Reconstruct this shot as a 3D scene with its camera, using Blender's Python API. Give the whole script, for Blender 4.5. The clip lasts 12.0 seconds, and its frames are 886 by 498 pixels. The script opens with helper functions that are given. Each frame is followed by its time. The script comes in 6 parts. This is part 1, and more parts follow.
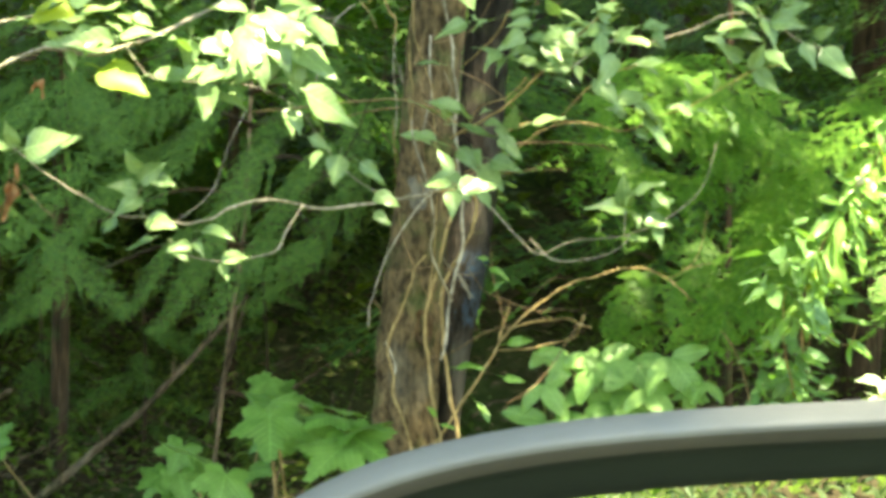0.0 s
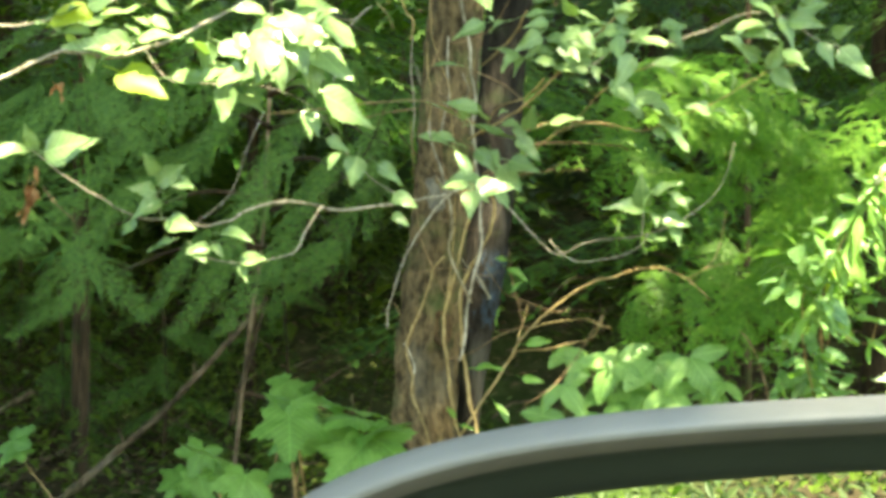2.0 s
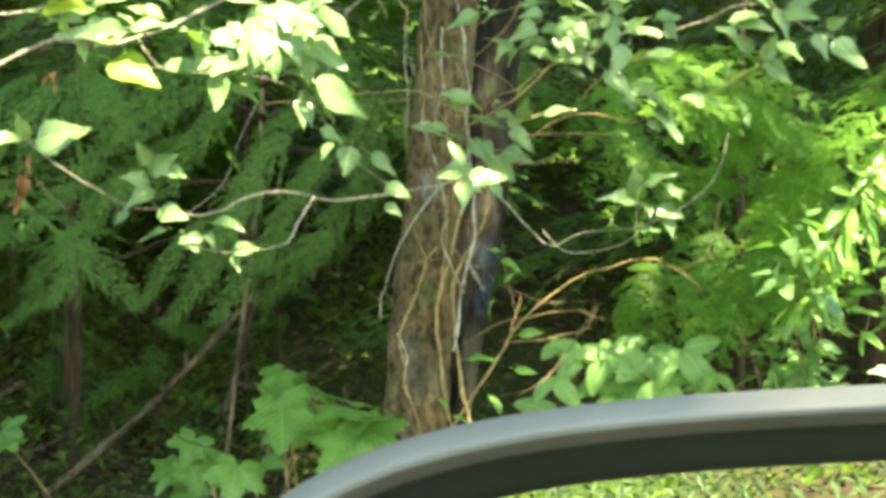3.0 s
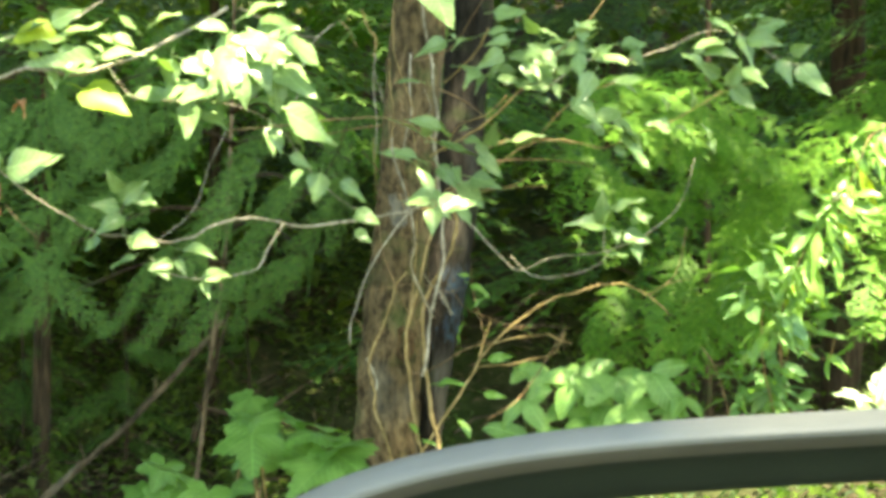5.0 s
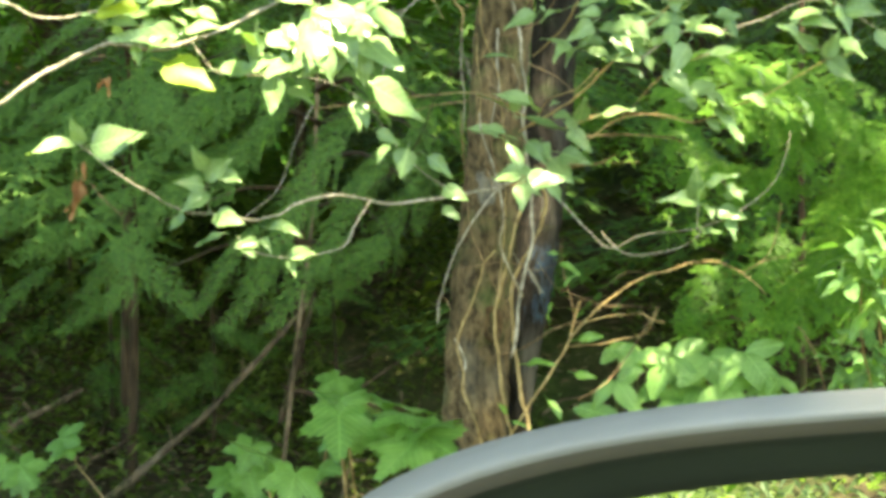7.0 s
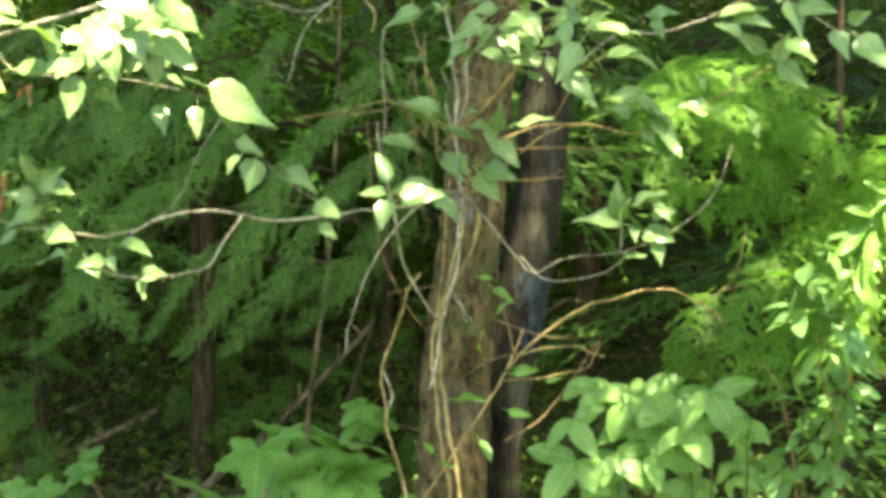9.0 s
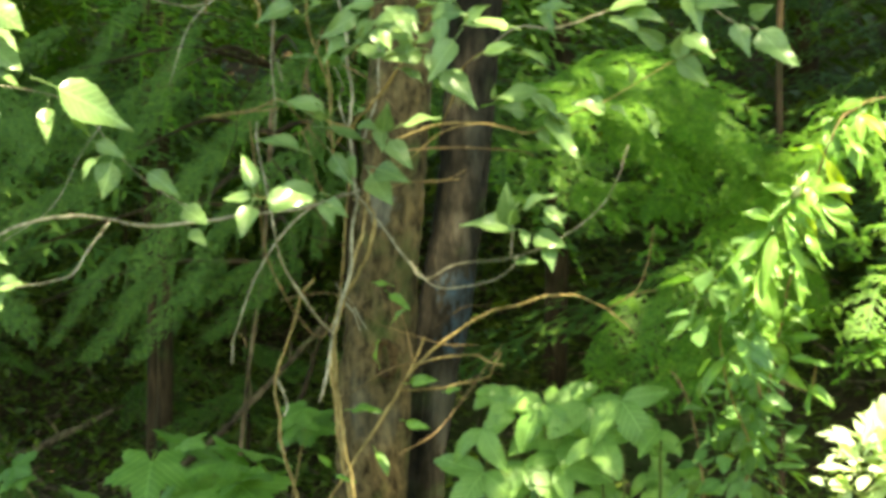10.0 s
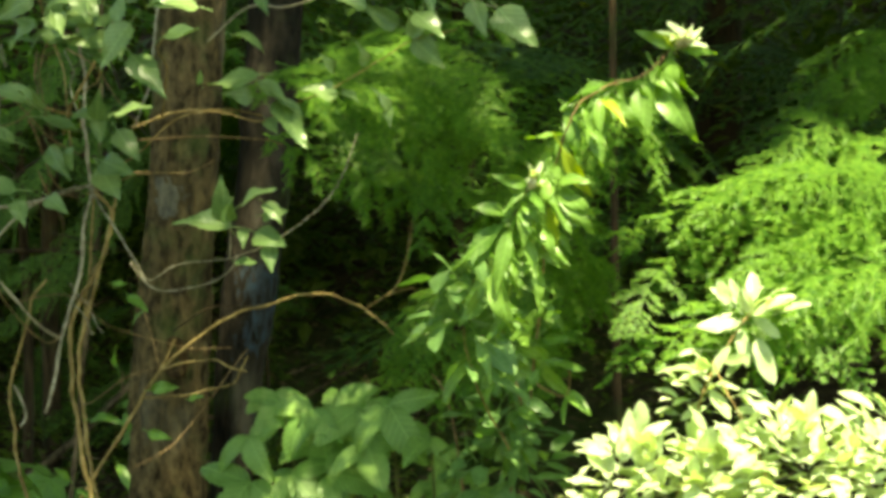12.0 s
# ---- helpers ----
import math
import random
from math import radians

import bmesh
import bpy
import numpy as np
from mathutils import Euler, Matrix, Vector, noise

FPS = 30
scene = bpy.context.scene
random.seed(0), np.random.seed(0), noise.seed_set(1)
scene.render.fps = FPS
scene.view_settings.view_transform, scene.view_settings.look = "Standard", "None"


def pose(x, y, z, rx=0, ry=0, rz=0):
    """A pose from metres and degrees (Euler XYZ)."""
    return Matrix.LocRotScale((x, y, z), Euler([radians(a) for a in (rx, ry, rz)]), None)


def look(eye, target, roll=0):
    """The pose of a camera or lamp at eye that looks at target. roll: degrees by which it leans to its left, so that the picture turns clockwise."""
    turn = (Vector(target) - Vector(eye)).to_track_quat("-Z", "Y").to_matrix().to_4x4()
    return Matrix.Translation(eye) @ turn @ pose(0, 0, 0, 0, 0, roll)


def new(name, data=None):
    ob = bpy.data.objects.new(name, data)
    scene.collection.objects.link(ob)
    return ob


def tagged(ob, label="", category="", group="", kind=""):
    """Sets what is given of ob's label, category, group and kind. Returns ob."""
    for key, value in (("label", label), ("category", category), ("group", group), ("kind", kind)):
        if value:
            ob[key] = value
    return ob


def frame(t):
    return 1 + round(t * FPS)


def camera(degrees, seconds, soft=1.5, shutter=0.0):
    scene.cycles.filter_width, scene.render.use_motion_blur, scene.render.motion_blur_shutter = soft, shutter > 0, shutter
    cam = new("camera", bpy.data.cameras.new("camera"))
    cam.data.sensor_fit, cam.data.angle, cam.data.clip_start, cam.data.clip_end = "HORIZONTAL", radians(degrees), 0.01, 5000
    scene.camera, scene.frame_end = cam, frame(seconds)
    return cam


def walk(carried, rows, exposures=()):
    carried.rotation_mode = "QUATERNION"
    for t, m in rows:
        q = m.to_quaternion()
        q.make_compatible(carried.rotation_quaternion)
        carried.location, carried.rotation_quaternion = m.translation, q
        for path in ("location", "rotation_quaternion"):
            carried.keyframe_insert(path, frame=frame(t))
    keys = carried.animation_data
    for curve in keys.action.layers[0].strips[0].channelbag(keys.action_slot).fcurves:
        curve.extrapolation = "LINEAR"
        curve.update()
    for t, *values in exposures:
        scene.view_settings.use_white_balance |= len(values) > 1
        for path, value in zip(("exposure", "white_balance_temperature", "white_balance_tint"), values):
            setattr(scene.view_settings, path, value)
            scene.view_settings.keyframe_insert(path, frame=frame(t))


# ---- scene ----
cam = camera(28.0, 12.0, soft=4.1)
PATH = [
    (0, (0.0023, 0.0047, 1.2506), (0.0052, 2.0013, 1.1343), -0.01),
    (0.5, (0.002, 0.0004, 1.2509), (0.0056, 1.9972, 1.1376), 0.07),
    (1, (0.0019, -0.0026, 1.2513), (-0.0048, 1.9943, 1.14), 0.00),
    (1.5, (0.0033, -0.0004, 1.2507), (-0.007, 1.9966, 1.1408), -0.16),
    (2, (0.0048, 0.0003, 1.2501), (-0.0144, 1.9969, 1.1352), -0.30),
    (2.5, (0.0036, -0.0034, 1.2509), (-0.0191, 1.9934, 1.1397), -0.28),
    (3, (0.0036, 0.0063, 1.2484), (-0.0073, 2.0024, 1.1239), -0.10),
    (3.2, (0.0061, -0.0011, 1.2452), (0.0079, 1.9951, 1.1218), -0.06),
    (4.8, (-0.0048, -0.0165, 1.2542), (0.0351, 1.9802, 1.1449), -0.02),
    (4.9, (-0.0003, -0.016, 1.2534), (0.0376, 1.9814, 1.1449), -0.14),
    (5, (0.0041, -0.0155, 1.2527), (0.0278, 1.9819, 1.1548), -0.25),
    (5.1, (0.0045, -0.0156, 1.2529), (0.0292, 1.9819, 1.1593), -0.24),
    (5.2, (0.005, -0.0157, 1.2531), (0.0097, 1.9818, 1.1543), -0.23),
    (5.3, (0.0054, -0.0157, 1.2533), (-0.0132, 1.9816, 1.1539), -0.21),
    (5.4, (0.0059, -0.0158, 1.2535), (-0.0232, 1.9815, 1.1559), -0.20),
    (5.5, (0.0063, -0.0159, 1.2537), (-0.0262, 1.9814, 1.1541), -0.19),
    (5.6, (0.0068, -0.0144, 1.2529), (-0.0508, 1.9829, 1.1455), -0.29),
    (5.7, (0.0072, -0.0128, 1.2521), (-0.0768, 1.9845, 1.1439), -0.40),
    (5.8, (0.0077, -0.0113, 1.2514), (-0.0887, 1.986, 1.1359), -0.50),
    (5.9, (0.0081, -0.0097, 1.2506), (-0.0975, 1.9876, 1.1324), -0.61),
    (6, (0.0086, -0.0082, 1.2498), (-0.0969, 1.9856, 1.1317), -0.71),
    (6.5, (0.0058, 0.0125, 1.2471), (-0.0891, 2.0069, 1.1316), -0.78),
    (7, (-0.0024, 0.045, 1.2414), (-0.0749, 2.0402, 1.1241), -0.63),
    (7.2, (0.0315, 0.0582, 1.2477), (-0.0514, 2.0528, 1.1276), -0.42),
    (8.8, (0.4249, 0.3451, 1.2121), (0.1575, 2.3252, 1.1243), -0.21),
    (9, (0.491, 0.3904, 1.221), (0.1843, 2.3646, 1.1306), -0.24),
    (9.5, (0.5876, 0.4757, 1.237), (0.2608, 2.4464, 1.1399), -0.22),
    (10, (0.663, 0.5491, 1.2375), (0.3456, 2.5211, 1.1366), -0.41),
    (10.5, (0.6944, 0.5885, 1.2449), (0.3957, 2.5614, 1.1097), -0.61),
    (11, (0.7691, 0.6401, 1.253), (0.5063, 2.617, 1.101), -0.79),
    (11.5, (0.8794, 0.7072, 1.2465), (0.625, 2.6862, 1.1085), -0.84),
    (12, (1.0176, 0.8229, 1.2611), (0.7074, 2.7941, 1.1271), -0.96),
]
EXPOSURES = ((0, 3.14, 8100, -8), (3, 3.17, 8100, -8), (5, 3.18, 8100, -8), (5.5, 3.27, 8100, -7), (7, 3.25, 8100, -7), (9.5, 2.95, 8600, -12), (11, 2.25, 10600, -25), (11.5, 2.05, 10600, -26), (12, 1.85, 9900, -19))
walk(cam, [(t, look(eye, target, roll)) for t, eye, target, roll in PATH], EXPOSURES)

# ---- light: high sun over the road and a clear sky ----
SUN_ELEVATION, SUN_AZIMUTH = 68.0, 155.0  # azimuth clockwise from +y
world = bpy.data.worlds.new("sky")
scene.world = world
world.use_nodes = True
wn = world.node_tree.nodes
sky = wn.new("ShaderNodeTexSky")
sky.sky_type, sky.sun_disc = "NISHITA", False
sky.sun_elevation, sky.sun_rotation = radians(SUN_ELEVATION), radians(SUN_AZIMUTH)
world.node_tree.links.new(sky.outputs["Color"], wn["Background"].inputs["Color"])
wn["Background"].inputs["Strength"].default_value = 0.092
sun = new("sun", bpy.data.lights.new("sun", "SUN"))
sun.data.energy, sun.data.angle, sun.data.color = 5.0, radians(0.53), (1.0, 0.95, 0.86)
_e, _a = radians(SUN_ELEVATION), radians(SUN_AZIMUTH)
SUN_WAY = Vector((math.sin(_a) * math.cos(_e), math.cos(_a) * math.cos(_e), math.sin(_e)))
sun.matrix_world = look(SUN_WAY * 30, (0, 0, 0))

# ---- materials ----
def material(name, rough=0.7, spec=0.4):
    m = bpy.data.materials.new(name)
    m.use_nodes = True
    nt = m.node_tree
    p = nt.nodes["Principled BSDF"]
    p.inputs["Roughness"].default_value = rough
    p.inputs["Specular IOR Level"].default_value = spec
    return m, nt, p


def node(nt, kind, **values):
    n = nt.nodes.new(kind)
    for key, value in values.items():
        n.inputs[key.replace("_", " ")].default_value = value
    return n


def ramp(nt, source, stops):
    r = nt.nodes.new("ShaderNodeValToRGB")
    el = r.color_ramp.elements
    while len(el) < len(stops):
        el.new(0.5)
    for e, (place, colour) in zip(el, stops):
        e.position, e.color = place, (*colour, 1)
    nt.links.new(source, r.inputs["Fac"])
    return r


def mix(nt, fac, a, b, how="MIX"):
    n = nt.nodes.new("ShaderNodeMix")
    n.data_type, n.blend_type = "RGBA", how
    for k, v in ((0, fac), (6, a), (7, b)):
        if isinstance(v, bpy.types.NodeSocket):
            nt.links.new(v, n.inputs[k])
        else:
            n.inputs[k].default_value = (*v, 1) if k and len(v) == 3 else v
    return n.outputs[2]


def bump(nt, p, height, strength, distance):
    b = node(nt, "ShaderNodeBump", Strength=strength, Distance=distance)
    nt.links.new(height, b.inputs["Height"])
    nt.links.new(b.outputs["Normal"], p.inputs["Normal"])
    return b


def math_node(nt, how, a, b=0.0):
    n = nt.nodes.new("ShaderNodeMath")
    n.operation = how
    for k, v in enumerate((a, b)):
        if isinstance(v, bpy.types.NodeSocket):
            nt.links.new(v, n.inputs[k])
        else:
            n.inputs[k].default_value = v
    return n.outputs[0]


def leaf_material(name, dark, light, glow, rough=0.42, through_share=0.4, island=False, veins=9.0):
    """Leaf: colour varies from leaf to leaf and in blotches, pale midrib and side veins, light passes through the blade."""
    m, nt, p = material(name, rough, 0.45)
    coords = nt.nodes.new("ShaderNodeTexCoord")
    if island:
        chance = nt.nodes.new("ShaderNodeNewGeometry").outputs["Random Per Island"]
    else:
        chance = nt.nodes.new("ShaderNodeObjectInfo").outputs["Random"]
    base = ramp(nt, chance, ((0.0, dark), (1.0, light))).outputs["Color"]
    blotch = node(nt, "ShaderNodeTexNoise", Scale=3.0 if not island else 30.0, Detail=4.0)
    nt.links.new(coords.outputs["Object"], blotch.inputs["Vector"])
    spots = ramp(nt, blotch.outputs["Fac"], ((0.35, (0.72, 0.78, 0.62)), (0.65, (1.12, 1.1, 1.05))))
    colour = mix(nt, 1.0, base, spots.outputs["Color"], "MULTIPLY")
    if veins:
        xyz = nt.nodes.new("ShaderNodeSeparateXYZ")
        nt.links.new(coords.outputs["Object"], xyz.inputs["Vector"])
        side = math_node(nt, "ABSOLUTE", xyz.outputs["X"])
        slant = math_node(nt, "SUBTRACT", xyz.outputs["Y"], math_node(nt, "MULTIPLY", side, 0.9))
        wave = math_node(nt, "PINGPONG", math_node(nt, "MULTIPLY", slant, veins), 0.5)
        rib = math_node(nt, "MAXIMUM", math_node(nt, "LESS_THAN", wave, 0.06), math_node(nt, "LESS_THAN", side, 0.012))
        colour = mix(nt, math_node(nt, "MULTIPLY", rib, 0.35), colour, tuple(min(1.0, c * 1.7) for c in light))
        bump(nt, p, rib, 0.25, 0.01)
    nt.links.new(colour, p.inputs["Base Color"])
    t = nt.nodes.new("ShaderNodeBsdfTranslucent")
    nt.links.new(mix(nt, 1.0, colour, glow, "MULTIPLY"), t.inputs["Color"])
    both = nt.nodes.new("ShaderNodeMixShader")
    both.inputs["Fac"].default_value = through_share
    nt.links.new(p.outputs[0], both.inputs[1])
    nt.links.new(t.outputs[0], both.inputs[2])
    nt.links.new(both.outputs[0], nt.nodes["Material Output"].inputs["Surface"])
    return m


def bark_material(name, dark, light, scale, stretch=0.25, moss=0.0, blaze=None, depth=0.01, spot=None):
    m, nt, p = material(name, 0.9, 0.2)
    coords = nt.nodes.new("ShaderNodeTexCoord")
    mp = nt.nodes.new("ShaderNodeMapping")
    mp.inputs["Scale"].default_value = (1, 1, stretch)
    nt.links.new(coords.outputs["Object"], mp.inputs["Vector"])
    n1 = node(nt, "ShaderNodeTexNoise", Scale=scale, Detail=8.0, Roughness=0.65)
    n2 = node(nt, "ShaderNodeTexNoise", Scale=scale * 0.12, Detail=3.0)
    nt.links.new(mp.outputs[0], n1.inputs["Vector"])
    nt.links.new(coords.outputs["Object"], n2.inputs["Vector"])
    colour = ramp(nt, n1.outputs["Fac"], ((0.36, dark), (0.66, light))).outputs["Color"]
    stain = ramp(nt, n2.outputs["Fac"], ((0.35, (0.55, 0.55, 0.5)), (0.65, (1.25, 1.2, 1.15)))).outputs["Color"]
    colour = mix(nt, 1.0, colour, stain, "MULTIPLY")
    if moss:
        n3 = node(nt, "ShaderNodeTexNoise", Scale=9.0, Detail=6.0)
        nt.links.new(coords.outputs["Object"], n3.inputs["Vector"])
        green = ramp(nt, n3.outputs["Fac"], ((0.55, (0, 0, 0)), (0.68, (1, 1, 1)))).outputs["Color"]
        colour = mix(nt, math_node(nt, "MULTIPLY", green, moss), colour, (0.07, 0.11, 0.03))
        n4 = node(nt, "ShaderNodeTexNoise", Scale=6.0, Detail=7.0)
        nt.links.new(mp.outputs[0], n4.inputs["Vector"])
        pale = ramp(nt, n4.outputs["Fac"], ((0.62, (0, 0, 0)), (0.72, (1, 1, 1)))).outputs["Color"]
        colour = mix(nt, math_node(nt, "MULTIPLY", pale, 0.22), colour, (0.34, 0.31, 0.25))
    if spot:
        gap = nt.nodes.new("ShaderNodeVectorMath")
        gap.operation = "DISTANCE"
        nt.links.new(coords.outputs["Object"], gap.inputs[0])
        gap.inputs[1].default_value = spot[0]
        ragged = math_node(nt, "ADD", gap.outputs["Value"], math_node(nt, "MULTIPLY", math_node(nt, "SUBTRACT", n1.outputs["Fac"], 0.5), 0.16))
        colour = mix(nt, math_node(nt, "MULTIPLY", math_node(nt, "LESS_THAN", ragged, spot[1]), math_node(nt, "MULTIPLY", n1.outputs["Fac"], 0.7)), colour, (0.42, 0.39, 0.33))
    if blaze:
        low, high, edge, paint = blaze
        xyz = nt.nodes.new("ShaderNodeSeparateXYZ")
        nt.links.new(coords.outputs["Object"], xyz.inputs["Vector"])
        rag = math_node(nt, "MULTIPLY", math_node(nt, "SUBTRACT", n1.outputs["Fac"], 0.5), 0.25)
        z = math_node(nt, "ADD", xyz.outputs["Z"], rag)
        band = math_node(nt, "MULTIPLY", math_node(nt, "GREATER_THAN", z, low), math_node(nt, "LESS_THAN", z, high))
        worn = ramp(nt, n1.outputs["Fac"], ((0.42, (0.0, 0.0, 0.0)), (0.62, (0.75, 0.75, 0.75)))).outputs["Color"]
        band = math_node(nt, "MULTIPLY", band, math_node(nt, "GREATER_THAN", math_node(nt, "ADD", xyz.outputs["X"], rag), edge))
        colour = mix(nt, math_node(nt, "MULTIPLY", band, worn), colour, paint)
    nt.links.new(colour, p.inputs["Base Color"])
    bump(nt, p, n1.outputs["Fac"], 1.0, depth)
    return m


poplar_leaf_mat = leaf_material("poplar_leaf", (0.12, 0.19, 0.075), (0.245, 0.335, 0.145), (1.1, 1.3, 0.5), 0.3, 0.26)
willow_leaf_mat = leaf_material("willow_leaf", (0.1, 0.2, 0.04), (0.18, 0.3, 0.07), (1.4, 1.5, 0.4), 0.38, 0.36)
oval_leaf_mat = leaf_material("oval_leaf", (0.11, 0.21, 0.075), (0.2, 0.32, 0.125), (1.2, 1.4, 0.5), 0.36, 0.34)
# near-white leaf colour carries the glare of direct sun on the shrub
shrub_leaf_mat = leaf_material("glare_pale_shrub_leaf", (0.46, 0.54, 0.34), (0.64, 0.71, 0.54), (1.2, 1.3, 0.5), 0.4, 0.3)
shrub_foliage_mat = leaf_material("glare_pale_shrub_foliage", (0.46, 0.54, 0.34), (0.64, 0.71, 0.54), (1.2, 1.3, 0.5), 0.4, 0.3, True, 0)
lobed_leaf_mat = leaf_material("lobed_leaf", (0.1, 0.205, 0.04), (0.195, 0.33, 0.08), (1.2, 1.4, 0.5), 0.45, 0.35, veins=7.0)
salmonberry_mat = leaf_material("salmonberry_leaf", (0.155, 0.28, 0.072), (0.285, 0.425, 0.138), (1.1, 1.3, 0.5), 0.42, 0.36, veins=9.0)
yellow_leaf_mat = leaf_material("yellowing_leaf", (0.22, 0.32, 0.035), (0.34, 0.4, 0.05), (1.3, 1.3, 0.4), 0.5, 0.45)
dead_leaf_mat = leaf_material("dead_leaf", (0.26, 0.12, 0.045), (0.4, 0.2, 0.09), (1.2, 1.0, 0.7), 0.8, 0.2)
hemlock_mat = leaf_material("hemlock_needle", (0.058, 0.16, 0.019), (0.222, 0.365, 0.06), (1.05, 1.35, 0.4), 0.5, 0.46, True, 0)
cedar_mat = leaf_material("cedar_scale", (0.044, 0.102, 0.019), (0.138, 0.235, 0.044), (1.3, 1.5, 0.5), 0.75, 0.3, True, 0)
under_mat = leaf_material("undergrowth_leaf", (0.06, 0.09, 0.016), (0.155, 0.195, 0.036), (1.3, 1.5, 0.5), 0.5, 0.4, True, 0)
litter_mat = leaf_material("litter_leaf", (0.06, 0.042, 0.022), (0.26, 0.18, 0.1), (1.0, 0.9, 0.6), 0.85, 0.15, True, 0)
grass_mat = leaf_material("grass_blade", (0.035, 0.075, 0.016), (0.24, 0.29, 0.13), (1.2, 1.3, 0.6), 0.5, 0.4, True, 0)
trunk_bark = bark_material("maple_bark", (0.022, 0.0145, 0.007), (0.2, 0.143, 0.076), 55.0, 0.55, 0.5, spot=((-0.05, 4.135, 1.14), 0.035))
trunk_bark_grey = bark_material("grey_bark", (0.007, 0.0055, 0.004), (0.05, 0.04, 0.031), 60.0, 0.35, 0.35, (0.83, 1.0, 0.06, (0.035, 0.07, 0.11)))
forest_bark = bark_material("forest_bark", (0.022, 0.014, 0.008), (0.1, 0.066, 0.038), 45.0, 0.15, 0.3)
log_bark = bark_material("log_bark", (0.035, 0.023, 0.014), (0.27, 0.195, 0.125), 34.0, 0.5, 0.25)
knot_mat = bark_material("knot_wood", (0.02, 0.01, 0.005), (0.17, 0.105, 0.05), 90.0, 0.4)
rot_mat = bark_material("rotten_wood", (0.008, 0.006, 0.004), (0.05, 0.032, 0.016), 120.0, 0.4)
twig_grey = bark_material("twig_grey", (0.18, 0.15, 0.11), (0.5, 0.45, 0.36), 120.0, 0.5, 0, None, 0.002)
twig_tan = bark_material("twig_tan", (0.2, 0.13, 0.055), (0.47, 0.35, 0.17), 120.0, 0.5, 0, None, 0.002)
twig_red = bark_material("twig_red", (0.12, 0.075, 0.04), (0.35, 0.235, 0.13), 120.0, 0.5, 0, None, 0.002)


def soil_material():
    m, nt, p = material("forest_soil", 0.95, 0.1)
    coords = nt.nodes.new("ShaderNodeTexCoord")
    n1 = node(nt, "ShaderNodeTexNoise", Scale=14.0, Detail=10.0, Roughness=0.7)
    n2 = node(nt, "ShaderNodeTexNoise", Scale=0.6, Detail=4.0)
    for n in (n1, n2):
        nt.links.new(coords.outputs["Object"], n.inputs["Vector"])
    soil = ramp(nt, n1.outputs["Fac"], ((0.3, (0.03, 0.021, 0.012)), (0.55, (0.095, 0.066, 0.038)), (0.75, (0.2, 0.14, 0.085))))
    green = ramp(nt, n1.outputs["Fac"], ((0.3, (0.03, 0.05, 0.012)), (0.7, (0.1, 0.14, 0.035))))
    area = ramp(nt, n2.outputs["Fac"], ((0.45, (0, 0, 0)), (0.6, (1, 1, 1))))
    nt.links.new(mix(nt, area.outputs["Color"], soil.outputs["Color"], green.outputs["Color"]), p.inputs["Base Color"])
    bump(nt, p, n1.outputs["Fac"], 1.0, 0.03)
    return m


soil_mat = soil_material()
twig_green = bark_material("twig_green", (0.07, 0.09, 0.03), (0.2, 0.22, 0.08), 120.0, 0.5, 0, None, 0.002)
bud_mat = bark_material("downy_bud", (0.4, 0.36, 0.24), (0.7, 0.66, 0.5), 300.0, 1.0, 0, None, 0.003)


def plastic_material(name, colour, rough, grain):
    m, nt, p = material(name, rough, 0.5)
    coords = nt.nodes.new("ShaderNodeTexCoord")
    n1 = node(nt, "ShaderNodeTexNoise", Scale=grain, Detail=3.0)
    n2 = node(nt, "ShaderNodeTexNoise", Scale=12.0, Detail=5.0)
    for n in (n1, n2):
        nt.links.new(coords.outputs["Object"], n.inputs["Vector"])
    dust = ramp(nt, n2.outputs["Fac"], ((0.4, colour), (0.75, tuple(c * 1.6 + 0.002 for c in colour))))
    nt.links.new(dust.outputs["Color"], p.inputs["Base Color"])
    bump(nt, p, n1.outputs["Fac"], 0.15, 0.0006)
    return m


housing_mat = plastic_material("grained_plastic", (0.15, 0.146, 0.137), 0.72, 900.0)
# rim plastic again, darkened and browned for the shade on its inner slope
shaded_lip_mat = plastic_material("shaded_lip_plastic", (0.075, 0.066, 0.054), 0.7, 900.0)
bezel_mat = plastic_material("black_bezel", (0.009, 0.014, 0.007), 0.65, 600.0)
glass_mat, _nt, _p = material("mirror_glass", 0.0, 0.5)
_p.inputs["Metallic"].default_value = 1.0
_p.inputs["Base Color"].default_value = (0.56, 0.62, 0.56, 1)

# ---- building helpers ----
rng = random.Random(7)


def mesh_object(name, verts, faces, mat, parent=None, smooth=True):
    me = bpy.data.meshes.new(name)
    me.from_pydata([tuple(v) for v in verts], [], faces)
    me.materials.append(mat)
    if smooth:
        me.polygons.foreach_set("use_smooth", [True] * len(me.polygons))
    me.update()
    ob = new(name, me)
    ob.parent = parent
    return ob


def thing(name, place, label, category, group="", kind=""):
    ob = new(name)
    ob.empty_display_size = 0.05
    ob.location = place
    bpy.context.view_layer.update()
    return tagged(ob, label, category, group, kind)


def settle(ob, parent):
    """Parts are built in world coordinates; this keeps them there under their thing."""
    ob.parent = parent
    if parent:
        ob.matrix_parent_inverse = Matrix.Translation(-parent.location)
    return ob


def spline(points, per=6):
    """Smooth way through the given points."""
    p = [Vector(q) for q in points]
    p = [2 * p[0] - p[1]] + p + [2 * p[-1] - p[-2]]
    way = []
    for i in range(1, len(p) - 2):
        for k in range(per):
            t = k / per
            a, b, c, d = p[i - 1 : i + 3]
            way.append(0.5 * (2 * b + (c - a) * t + (2 * a - 5 * b + 4 * c - d) * t * t + (3 * b - a - 3 * c + d) * t**3))
    way.append(p[-2])
    return way


